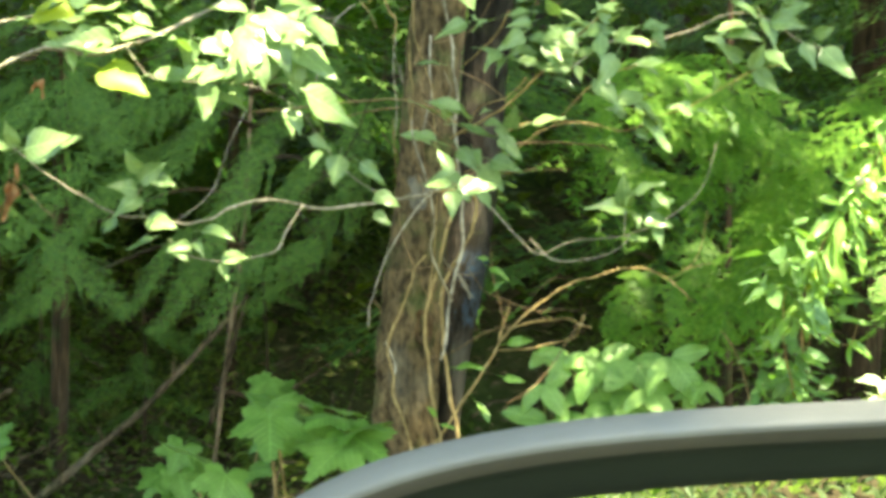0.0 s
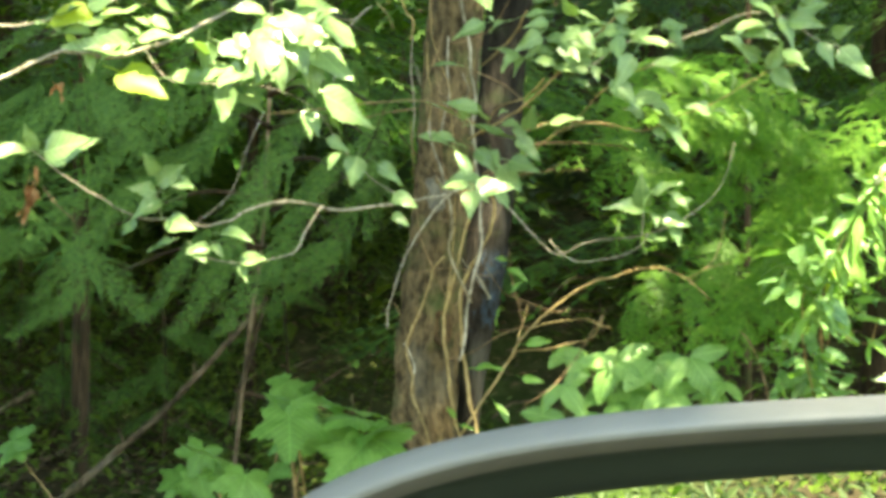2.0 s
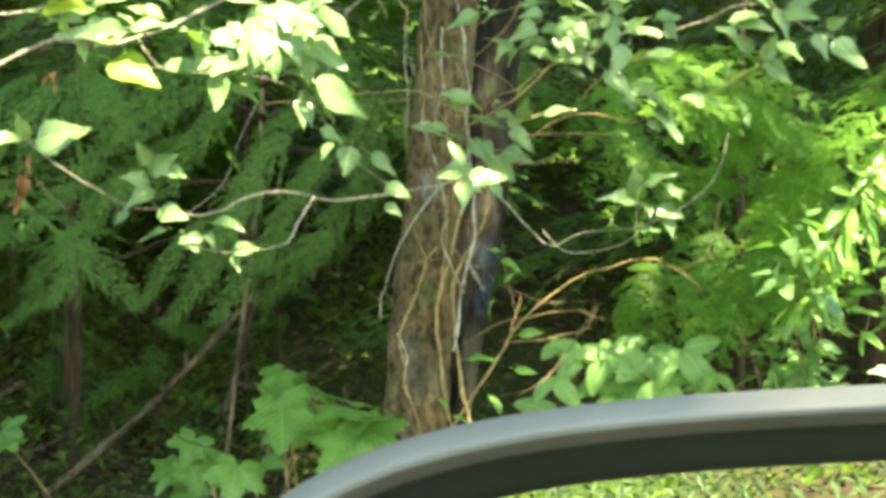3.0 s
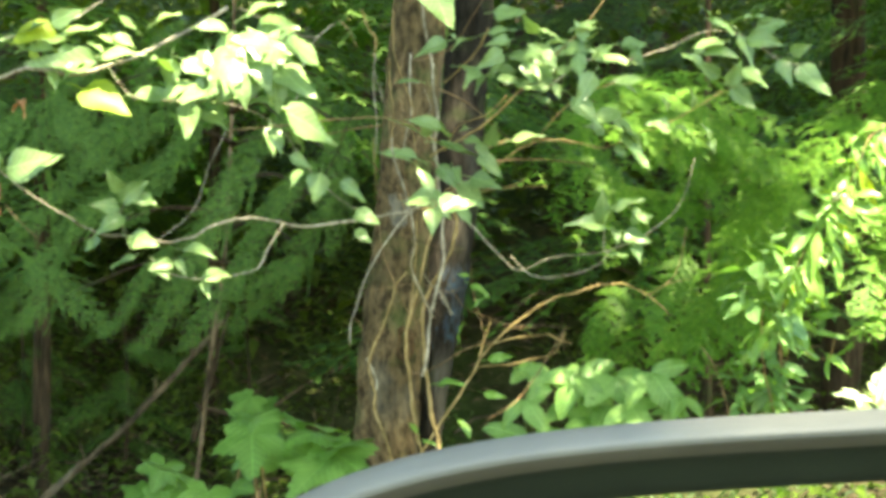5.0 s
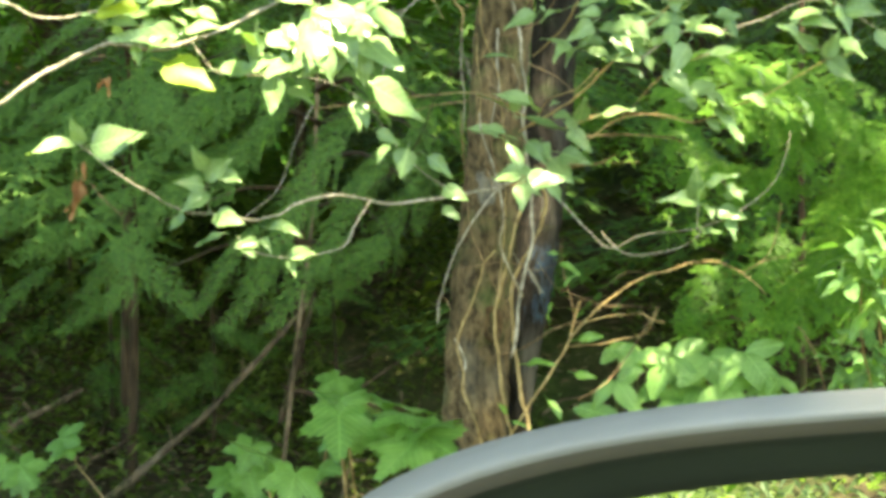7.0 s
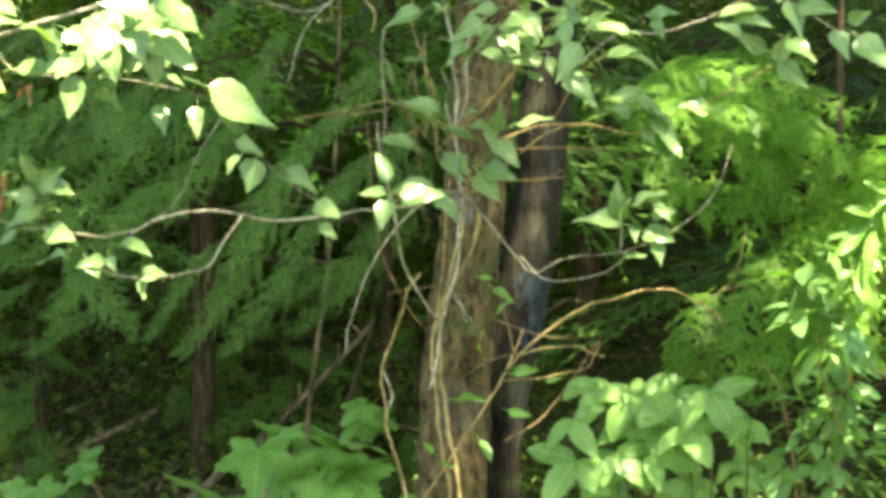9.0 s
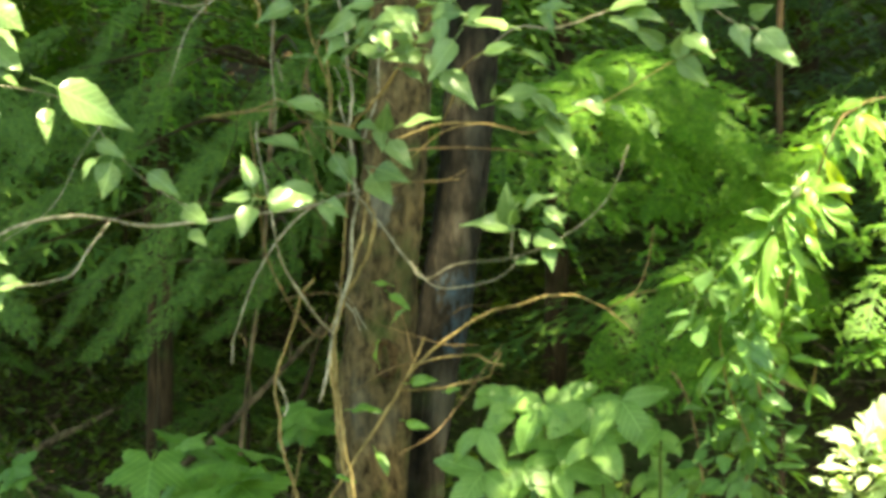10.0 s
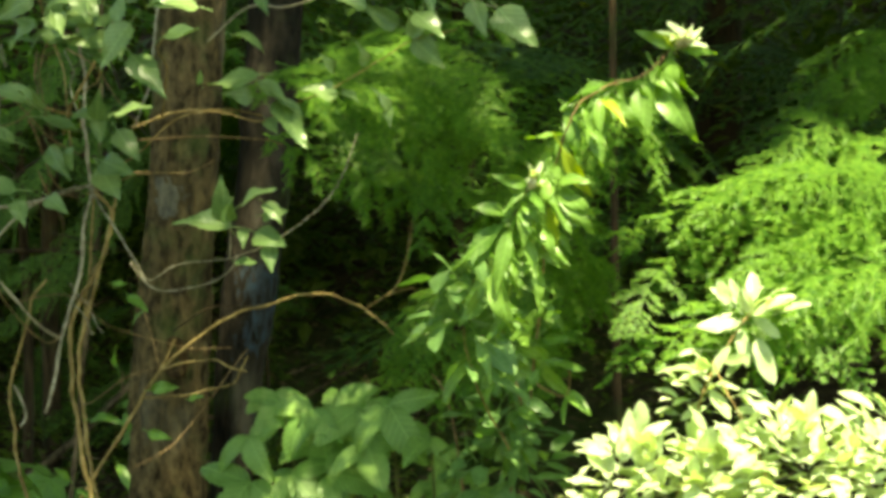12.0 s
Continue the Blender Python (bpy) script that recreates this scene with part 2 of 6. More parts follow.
def tube_data(way, radii, sides=7, lump=0.12, ridges=0):
    """Closed tapered tube with knots and unevenness."""
    verts, faces = [], []
    side = Vector((1, 0.3, 0.2))
    for i, (q, r) in enumerate(zip(way, radii)):
        ahead = (way[min(i + 1, len(way) - 1)] - way[max(i - 1, 0)]).normalized()
        side = (side - ahead * side.dot(ahead)).normalized()
        up = ahead.cross(side)
        for k in range(sides):
            a = 2 * math.pi * k / sides
            rr = r * (1 + lump * noise.noise(q * 35 + Vector((k * 1.7, 0, 0))))
            if ridges:
                n = noise.noise(Vector((math.cos(a) * ridges, math.sin(a) * ridges, q.z * 9.0)))
                m = noise.noise(Vector((math.cos(a) * ridges * 2.3, math.sin(a) * ridges * 2.3, q.z * 30.0)))
                rr *= 0.93 + 0.2 * abs(n) + 0.06 * m + 0.09 * noise.noise(Vector((math.cos(a) * 1.5, math.sin(a) * 1.5, q.z * 3.1)))
            verts.append(q + (side * math.cos(a) + up * math.sin(a)) * rr)
    for i in range(len(way) - 1):
        for k in range(sides):
            a, b = i * sides + k, i * sides + (k + 1) % sides
            faces.append((a, b, b + sides, a + sides))
    faces.append(tuple(range(sides))[::-1])
    faces.append(tuple(len(verts) - sides + k for k in range(sides)))
    return verts, faces


def stem(parent, name, points, r0, r1, mat):
    way = spline(points, 6)
    n = len(way) - 1
    for i in range(1, n):
        w = min(0.0042, r0)
        way[i] = way[i] + Vector(noise.noise_vector(way[i] * 26.0)) * w + Vector(noise.noise_vector(way[i] * 90.0)) * w * 0.5
    radii = [(r0 + (r1 - r0) * i / n) * (1 + 0.25 * noise.noise(way[i] * 60)) + (0.35 * r1 if i % 7 == 4 else 0) for i in range(n + 1)]
    return settle(mesh_object(name, *tube_data(way, radii), mat), parent)


def trunk(parent, name, points, r0, r1, mat, sides=64, per=40, ridges=6.0, swell=()):
    """Trunk along the points; swell gives a radius at each of them where the taper is uneven."""
    way = spline(points, per)
    n = len(way) - 1
    radii = [r0 + (r1 - r0) * i / n for i in range(n + 1)]
    if swell:
        radii = [float(np.interp(i / per, range(len(swell)), swell)) for i in range(n + 1)]
    return settle(mesh_object(name, *tube_data(way, radii, sides, 0.03, ridges), mat), parent)


def blade(width, fold, curl, wave, teeth=0.0, steps=11, widest=0.62, seed=0, blunt=0.85):
    """One leaf blade of length 1 along y, with its stalk behind the base."""
    verts, faces = [], []
    for i in range(steps + 1):
        s = i / steps
        w = width * math.sin(math.pi * s**widest) ** blunt * (1 - 0.3 * s)
        w *= 1 + (teeth if i % 2 else -teeth)
        for k in (-1, -0.5, 0, 0.5, 1):
            x = w * k
            z = fold * abs(x) + curl * (s - s * s) + wave * math.sin(s * 9 + k * 2 + seed) * abs(k)
            verts.append((x + 0.03 * math.sin(3 * s + seed), s, z))
    for i in range(steps):
        for k in range(4):
            a = i * 5 + k
            faces.append((a, a + 1, a + 6, a + 5))
    b = len(verts)
    for i in range(4):
        s = i / 3
        for dx, dz in ((-0.012, 0), (0.012, 0), (0, 0.02)):
            verts.append((dx, -0.3 * s, dz - 0.08 * s * s))
    for i in range(3):
        for k in range(3):
            a, c = b + i * 3 + k, b + i * 3 + (k + 1) % 3
            faces.append((a, c, c + 3, a + 3))
    return verts, faces


def toothed_blade(width, fold, curl, seed):
    """Broad leaflet of length 1 with forward-pointing teeth, pleated side veins and a drawn-out tip."""
    r = random.Random(seed)
    verts, faces, n = [], [], 20
    for i in range(n + 1):
        s = i / n
        w = width * 1.72 * s**0.5 * (1 - s) ** 0.8
        tooth = i % 2
        for k in (-1, -0.55, 0, 0.55, 1):
            edge = abs(k) == 1
            x = w * k * ((1 + (0.07 if tooth else -0.07) + r.uniform(-0.05, 0.05)) if edge else 1)
            y = s + (0.028 if tooth and edge else 0.0) + 0.1 * abs(k) * w
            pleat = 0.012 * (1 if tooth else -1) * min(1.0, abs(k) * 1.5)
            z = fold * abs(x) - 0.5 * x * x + curl * (s - s * s) + pleat * (1 - s) - 0.18 * s**4 + 0.02 * math.sin(5 * s + k * 2 + seed)
            verts.append((x + 0.04 * math.sin(2.5 * s + seed), y, z))
    for i in range(n):
        for k in range(4):
            a = i * 5 + k
            faces.append((a, a + 1, a + 6, a + 5))
    return verts, faces


def lobed_blade(lobes, curl, wave, seed):
    """Broad leaf with pointed toothed lobes, length 1 along y from the stalk to the middle lobe's tip."""
    verts, faces = [(0, 0, 0)], []
    n, rings = 60, 4
    for j in range(1, rings + 1):
        for i in range(n + 1):
            a = math.pi * (-0.86 + 1.72 * i / n)
            lobe = max(0.0, 1 - abs((abs(a) + 0.525) % 1.05 - 0.525) / 0.525)
            reach = float(np.interp(abs(a), (0, 1.05, 2.1, 2.8), (lobes[1], lobes[2], lobes[3], lobes[0]))) * (0.6 + 0.4 * lobe**1.1)
            reach *= 1 + 0.065 * (1 if i % 2 else -1) * (j == rings)
            r = reach * j / rings
            z = -curl * r * r + wave * math.sin(a * 5 + seed) * r + 0.05 * abs(math.sin(a * 2.5)) * r
            verts.append((math.sin(a) * r, math.cos(a) * r, z))
    for i in range(n):
        faces.append((0, 1 + i + 1, 1 + i))
    for j in range(1, rings):
        for i in range(n):
            a = 1 + (j - 1) * (n + 1) + i
            faces.append((a, a + 1, a + n + 2, a + n + 1))
    b = len(verts)
    for i in range(4):
        s = i / 3
        for dx, dz in ((-0.012, 0), (0.012, 0), (0, 0.02)):
            verts.append((dx, -0.6 * s, dz - 0.45 * s * s))
    for i in range(3):
        for k in range(3):
            a, c = b + i * 3 + k, b + i * 3 + (k + 1) % 3
            faces.append((a, c, c + 3, a + 3))
    return verts, faces


def mesh_of(name, data, mat, smooth=True):
    me = bpy.data.meshes.new(name)
    me.from_pydata(data[0], [], data[1])
    me.materials.append(mat)
    if smooth:
        me.polygons.foreach_set("use_smooth", [True] * len(me.polygons))
    me.update()
    return me


POPLAR = [mesh_of("poplar_leaf", blade(w, f, c, v, 0.035, 13, 0.58, i, 1.02), poplar_leaf_mat)
          for i, (w, f, c, v) in enumerate(((0.31, 0.18, 0.1, 0.03), (0.28, 0.3, 0.25, 0.04), (0.33, 0.1, -0.12, 0.04), (0.26, 0.4, 0.45, 0.03), (0.3, 0.2, 0.3, 0.06), (0.27, 0.5, -0.25, 0.04)))]
POPLAR_YELLOW = mesh_of("poplar_leaf", blade(0.33, 0.25, 0.2, 0.03, 0.03), yellow_leaf_mat)
WILLOW = [mesh_of("willow_leaf", blade(w, f, c, v, 0.02, 12, 0.85, i), willow_leaf_mat)
          for i, (w, f, c, v) in enumerate(((0.15, 0.2, 0.2, 0.03), (0.17, 0.35, 0.35, 0.04), (0.13, 0.1, 0.05, 0.05), (0.17, 0.25, 0.5, 0.05)))]
OVAL = [mesh_of("oval_leaf", blade(w, f, c, v, 0.015, 12, 0.85, i, 0.65), oval_leaf_mat)
        for i, (w, f, c, v) in enumerate(((0.29, 0.15, 0.15, 0.02), (0.33, 0.25, 0.25, 0.03), (0.25, 0.1, 0.1, 0.03)))]
WILLOW_YELLOW = mesh_of("willow_leaf", blade(0.16, 0.3, 0.3, 0.02, 0.02, 12, 0.85), yellow_leaf_mat)
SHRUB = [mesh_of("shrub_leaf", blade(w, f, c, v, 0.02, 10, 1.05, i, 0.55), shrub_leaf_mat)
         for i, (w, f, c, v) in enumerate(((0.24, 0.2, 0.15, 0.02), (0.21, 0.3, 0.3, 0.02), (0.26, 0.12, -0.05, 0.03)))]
LEAFLET = [mesh_of("leaflet", toothed_blade(w, f, c, i), salmonberry_mat)
           for i, (w, f, c) in enumerate(((0.37, 0.14, 0.2), (0.33, 0.24, 0.3), (0.40, 0.1, 0.1), (0.36, 0.3, -0.15)))]
FIVE = (0.5, 1.0, 0.88, 0.62)
THREE = (0.5, 1.0, 0.8, 0.55)
LOBED = [mesh_of("lobed_leaf", lobed_blade(l, c, v, i), lobed_leaf_mat)
         for i, (l, c, v) in enumerate(((FIVE, 0.25, 0.05), (THREE, 0.35, 0.06), (FIVE, 0.1, 0.07), (THREE, 0.15, 0.04)))]
DEAD = [mesh_of("dead_leaf", blade(0.34, 0.9, 0.5, 0.16, 0.12, 13, 0.7, i), dead_leaf_mat) for i in range(2)]


def lay(parent, name, me, base, tip, facing, scale_x=1.0, label=""):
    """Puts a shared leaf mesh with its base and tip at two places, its face towards a direction."""
    base, tip, facing = Vector(base), Vector(tip), Vector(facing)
    y = tip - base
    length = y.length
    y.normalize()
    z = facing - y * facing.dot(y)
    if z.length < 0.05:
        z = Vector((1, 0, 0)) - y * y.x
    z.normalize()
    x = y.cross(z)
    ob = new(name, me)
    m = Matrix((x, y, z)).transposed().to_4x4()
    m.translation = base
    ob.parent = parent
    ob.matrix_basis = Matrix.Translation(-parent.location) @ m @ Matrix.Diagonal((length * scale_x, length, length, 1))
    if label:
        ob["label"] = label
    return ob


def face_way(spread=0.6, up=0.75):
    return Vector((rng.uniform(-spread, spread), -0.65 + rng.uniform(-spread, spread) * 0.6, up + rng.uniform(-spread, spread)))


def poplar_leaves(parent, rows):
    for r in rows:
        lay(parent, "leaf", POPLAR_YELLOW if rng.random() < 0.006 else rng.choice(POPLAR), r[:3], r[3:], face_way(), rng.uniform(0.85, 1.15))


def sunny_leaves(parent, rows):
    """Single leaves that turn their upper face to the sun; the last number is the breadth."""
    for r in rows:
        face = Vector((rng.uniform(-0.2, 0.2), -0.9, 0.75 + rng.uniform(-0.2, 0.2)))
        lay(parent, "leaf", rng.choice(POPLAR[:3]), r[:3], r[3:6], face, r[6] * 0.76)


def sun_cluster(parent, centre, reach, count, seed):
    """Crowded large leaves that turn their faces to the sun."""
    r = random.Random(seed)
    for k in range(count):
        base = Vector(centre) + Vector((r.gauss(0, 0.6), r.gauss(0, 0.5), r.gauss(0.25, 0.6))) * reach
        way = Vector((r.uniform(-0.9, 0.9), r.uniform(-0.4, 0.2), r.uniform(-1.0, 0.25))).normalized()
        lay(parent, "leaf", r.choice(POPLAR), base, base + way * r.uniform(0.045, 0.078), SUN_WAY + Vector((r.uniform(-0.3, 0.3), -0.5, r.uniform(-0.35, 0.05))), r.uniform(1.0, 1.3))


sway = random.Random(77)


def willow_leaves(parent, rows):
    for r in rows:
        yellow = rng.random() < 0.03
        way = Vector(r[3:]) - Vector(r[:3])
        way.rotate(Matrix.Rotation(sway.uniform(-0.5, 0.5), 3, "Y"))
        way *= sway.uniform(0.75, 1.15)
        lay(parent, "leaf", WILLOW_YELLOW if yellow else rng.choice(WILLOW), r[:3], Vector(r[:3]) + way, face_way(0.75, 0.5), rng.uniform(0.8, 1.25))


def shrub_leaves(parent, rows):
    for r in rows:
        lay(parent, "leaf", rng.choice(SHRUB), r[:3], r[3:], face_way(0.5, 0.8), rng.uniform(0.8, 1.0))


def sprout_leaves(parent, rows):
    for r in rows:
        lay(parent, "leaf", rng.choice(WILLOW), r[:3], r[3:], face_way(), rng.uniform(1.1, 1.4))


def dead_leaves(parent, rows):
    for r in rows:
        lay(parent, "dead_leaf", rng.choice(DEAD), r[:3], r[3:], face_way(0.8), 0.42, "curled brown dead leaf")


def catkin(parent, base, tip):
    """Pale fuzzy bud cluster at a shoot's tip."""
    base, tip = Vector(base), Vector(tip)
    way = [base.lerp(tip, k / 6) for k in range(7)]
    radii = [0.002, 0.004, 0.006, 0.0062, 0.005, 0.003, 0.001]
    up = (tip - base).normalized()
    for k in range(9):
        side = Vector((rng.uniform(-1, 1), rng.uniform(-1, 1), rng.uniform(-0.6, 0.8)))
        lay(parent, "leaf", rng.choice(SHRUB), base.lerp(tip, rng.random()), base.lerp(tip, 0.6) + (up * 0.5 + side).normalized() * rng.uniform(0.018, 0.04), face_way(0.8), 0.7)
    ob = settle(mesh_object("bud", *tube_data(way, radii, 9, 0.5), bud_mat), parent)
    ob["label"] = "pale downy bud cluster"


def bushy(parent, centre, reach, count, meshes, size, seed, hang=0.0, to_sun=0.0):
    """Leaves all over the outside and through the body of a low bush."""
    r = random.Random(seed)
    for i in range(count):
        d = Vector((r.gauss(0, 1), r.gauss(0, 1), r.gauss(0.3, 1))).normalized()
        if d.z < -0.3:
            d.z = -d.z
        q = Vector([centre[k] + d[k] * reach[k] * r.uniform(0.55, 1.0) * (1 + 0.25 * noise.noise(d * 3 + Vector((seed, 0, 0)))) for k in range(3)])
        s = size * r.uniform(0.6, 1.25)
        way = (d + Vector((r.uniform(-0.8, 0.8), r.uniform(-0.8, 0.8), r.uniform(-0.9, 0.3) - hang))).normalized()
        lay(parent, "leaf", r.choice(meshes), q, q + way * s, d * 0.6 + Vector((r.uniform(-0.5, 0.5), r.uniform(-0.6, 0.3), 0.9)) + SUN_WAY * to_sun, r.uniform(0.85, 1.2))


def hang_on_stems(parent, reach=0.15):
    """Makes each leaf a piece of the stem, twig or cane that carries it."""
    woods = [(o, np.array([v.co[:] for v in o.data.vertices])) for o in parent.children if o.name.split(".")[0] in ("stem", "twig", "branch", "cane")]
    for leaf in [o for o in parent.children if o.name.split(".")[0] == "leaf"]:
        m = Matrix.Translation(parent.location) @ leaf.matrix_basis
        foot = np.array(m.translation)
        gaps = [float(((v - foot) ** 2).sum(1).min()) for o, v in woods]
        k = gaps.index(min(gaps))
        if gaps[k] < reach**2:
            leaf.parent = woods[k][0]
            leaf.matrix_basis = m


def gather_leaves(parent, keep, mat):
    """Joins the leaves that stand farthest from the road into one body of foliage."""
    leaves = sorted((o for o in parent.children if o.name.split(".")[0] == "leaf"), key=lambda o: o.matrix_basis.translation.y)
    verts, faces = [], []
    for o in leaves[keep:]:
        first = len(verts)
        verts.extend(o.matrix_basis @ v.co for v in o.data.vertices)
        faces.extend(tuple(i + first for i in f.vertices) for f in o.data.polygons)
        bpy.data.objects.remove(o)
    mesh_object("foliage", verts, faces, mat, parent)["kind"] = "stuff"


def lobed_leaves(parent, rows, size=0.7, flat=0.85):
    for r in rows:
        base, tip = Vector(r[:3]), Vector(r[3:])
        lay(parent, "leaf", rng.choice(LOBED), base, base.lerp(tip, size * rng.uniform(0.92, 1.05)), face_way(0.35, flat), rng.uniform(0.95, 1.15))
        if rng.random() < 0.7:
            side = Vector((rng.uniform(-0.07, 0.07), rng.uniform(0.02, 0.08), rng.uniform(-0.09, -0.02)))
            way = (tip - base) * rng.uniform(0.5, 0.7) + Vector((rng.uniform(-0.03, 0.03), 0, rng.uniform(-0.03, 0.02)))
            lay(parent, "leaf", rng.choice(LOBED), base + side, base + side + way, face_way(0.7, 0.8), rng.uniform(0.85, 1.05))
    for r in rows[::3]:
        tip = Vector(r[:3]) + Vector((0, 0.03, -0.04))
        foot = Vector((parent.location.x * 0.5 + tip.x * 0.5, tip.y + 0.06, -0.2))
        stem(parent, "cane", (foot, foot.lerp(tip, 0.5) + Vector((0.02, 0.02, 0.03)), tip), 0.004, 0.0022, twig_tan)


def compound_leaves(parent, rows):
    """Leaves of three toothed leaflets on a common stalk, with canes down to the ground."""
    pairs = [(Vector(r[:3]), Vector(r[3:])) for r in rows]
    for base, tip in pairs[::2]:
        shift = Vector((rng.uniform(-0.03, 0.1), rng.uniform(0.0, 0.1), rng.uniform(-0.1, 0.0)))
        pairs.append((base + shift, tip + shift + Vector((rng.uniform(-0.04, 0.04), 0, 0))))
    for base, tip in pairs:
        face = Vector((rng.uniform(-0.35, 0.35), -0.8 + rng.uniform(-0.25, 0.25), 0.65 + rng.uniform(-0.2, 0.2))).normalized()
        ahead = (tip - base) * rng.uniform(0.66, 0.88)
        ahead = (ahead - face * ahead.dot(face)).normalized() * ahead.length
        ahead.rotate(Matrix.Rotation(rng.uniform(-1.4, 1.4), 3, face))
        tip = base + ahead
        across = ahead.cross(face).normalized() * ahead.length
        lay(parent, "leaf", rng.choice(LEAFLET), base, tip, face, rng.uniform(0.9, 1.1))
        for w in (-1, 1):
            way = ahead * rng.uniform(0.1, 0.35) + across * w * rng.uniform(0.65, 0.85)
            lay(parent, "leaf", rng.choice(LEAFLET), base, base + way, face + Vector((rng.uniform(-0.3, 0.3), 0, rng.uniform(-0.2, 0.2))), rng.uniform(0.85, 1.1))
        foot = Vector((parent.location.x * 0.5 + base.x * 0.5, base.y + 0.12, -0.2))
        stem(parent, "cane", (foot, foot.lerp(base, 0.5) + Vector((0.02, 0.05, 0.03)), base + Vector((0, 0.03, -0.05)), base), 0.0032, 0.0012, twig_green)


def hemlock_spray(seed, fine=True):
    """Feathery bough of length 1 along y: drooping axis, side twigs, rows of flat needles."""
    r = random.Random(seed)
    verts, faces = [], []

    def strip(a, b, w):
        side = (b - a).cross(Vector((0.1, 0.05, 1))).normalized() * w
        i = len(verts)
        verts.extend((a - side * 0.5, a + side * 0.5, b + side * 0.25, b - side * 0.25))
        faces.append((i, i + 1, i + 2, i + 3))

    def twig(a, way, length, droop, needle, depth=0):
        steps = max(3, int(length / 0.018))
        q, d = a.copy(), way.normalized()
        for i in range(steps):
            d = (d + Vector((r.uniform(-0.09, 0.09), r.uniform(-0.09, 0.09), -droop * (0.4 + 1.6 * i / steps) + r.uniform(-0.04, 0.04)))).normalized()
            e = q + d * (length / steps)
            strip(q, e, 0.004)
            across = d.cross(Vector((0, 0, 1))).normalized()
            for s in (-1, 1):
                for k in ((0.0, 0.5) if fine else (0.0,)):
                    f = q.lerp(e, k)
                    n = needle * r.uniform(0.55, 1.2) * (1 - 0.35 * i / steps)
                    strip(f, f + (across * s + d * 0.45 + Vector((0, 0, r.uniform(-0.3, 0.2)))).normalized() * n, n * (0.34 if fine else 0.5))
            if depth and i % 2 == 1 and r.random() < 0.85:
                w = 1 if (i // 2) % 2 else -1
                twig(e, across * w * r.uniform(0.5, 0.9) + d, min(0.11, length * r.uniform(0.2, 0.45)) * (1 - 0.6 * i / steps) + 0.015, droop * 1.3, needle * 0.9, depth - 1)
            q = e

    q, d = Vector((0, 0, 0)), Vector((0, 1, 0.3)).normalized()
    steps = 18
    for i in range(steps):
        s = i / steps
        d = (d + Vector((r.uniform(-0.08, 0.08), 0, -0.05))).normalized()
        e = q + d * 1.0 / steps
        strip(q, e, 0.012 * (1 - s) + 0.004)
        across = d.cross(Vector((0, 0, 1))).normalized()
        for w in (-1, 1):
            if r.random() < 0.85 and i > 1:
                ln = (0.3 * (1 - s) ** 0.7 + 0.06) * r.uniform(0.4, 1.15)
                twig(q.lerp(e, r.random()), across * w * r.uniform(0.7, 1.0) + d * r.uniform(0.5, 0.9) + Vector((0, 0, r.uniform(-0.12, 0.15))), ln, 0.06, 0.023, 1)
        q = e
    twig(q, d, 0.1, 0.1, 0.018, 1)
    return [tuple(v) for v in verts], faces


def cedar_spray(seed):
    """Flat fern-like spray of scale leaves, length 1 along y, its fingers hanging a little."""
    r = random.Random(seed)
    verts, faces = [], []

    def strip(a, b, w):
        side = Vector((b.y - a.y, a.x - b.x, 0)).normalized() * w
        i = len(verts)
        m = a.lerp(b, 0.55)
        verts.extend((a - side * 0.35, a + side * 0.35, m + side * 0.5, b, m - side * 0.5))
        faces.append((i, i + 1, i + 2, i + 3, i + 4))

    q, ang = Vector((0, 0, 0)), 0.0
    steps = 13
    for i in range(steps):
        s = i / steps
        ang += r.uniform(-0.08, 0.08)
        e = q + Vector((math.sin(ang), math.cos(ang), 0.12 - 0.55 * s)).normalized() / steps
        strip(q, e, 0.012)
        for w in (-1, 1):
            ln = (0.36 * (1 - s) ** 0.75 + 0.06) * r.uniform(0.6, 1.15)
            b = ang + w * r.uniform(0.6, 0.9)
            n = max(4, int(ln / 0.021))
            p = q.lerp(e, 0.5 if w > 0 else 0.0)
            sag = r.uniform(0.1, 0.5)
            for j in range(n):
                u = j / n
                b -= w * 0.025 + r.uniform(-0.04, 0.04)
                f = p + Vector((math.sin(b), math.cos(b), -0.05 - sag * u)) * (ln / n)
                strip(p, f, 0.008)
                v = 1 if (j + (w > 0)) % 2 else -1
                g = b + v * r.uniform(0.5, 0.75)
                l2 = (0.07 * (1 - u) + 0.012) * r.uniform(0.5, 1.2)
                k = p + Vector((math.sin(g), math.cos(g), r.uniform(-0.35, 0.0))) * l2
                strip(p, k, 0.008)
                if l2 > 0.045:
                    for o in (-1, 1):
                        h = g + o * 0.6
                        strip(p.lerp(k, 0.4), p.lerp(k, 0.4) + Vector((math.sin(h), math.cos(h), -0.1)) * l2 * 0.5, 0.008)
                p = f
        q = e
    return [tuple(v) for v in verts], faces


HEMLOCK = [mesh_of("hemlock_bough", hemlock_spray(i), hemlock_mat, False) for i in range(4)]
HEMLOCK_FAR = [mesh_of("hemlock_bough", hemlock_spray(i + 40, False), hemlock_mat, False) for i in range(3)]
CEDAR = [mesh_of("cedar_bough", cedar_spray(i + 20), cedar_mat, False) for i in range(4)]


def limb_to(parent, base, feet, reach):
    """Thin dark limb that carries a bough from the nearest stem."""
    base = Vector(base)
    foot = min((Vector((x, y, base.z + 0.05)) for x, y in feet), key=lambda f: (f - base).length)
    if (foot - base).length > reach:
        return
    mid = foot.lerp(base, 0.5) + Vector((0, 0, 0.05))
    stem(parent, "limb", (foot, mid, base), 0.008, 0.002, forest_bark)


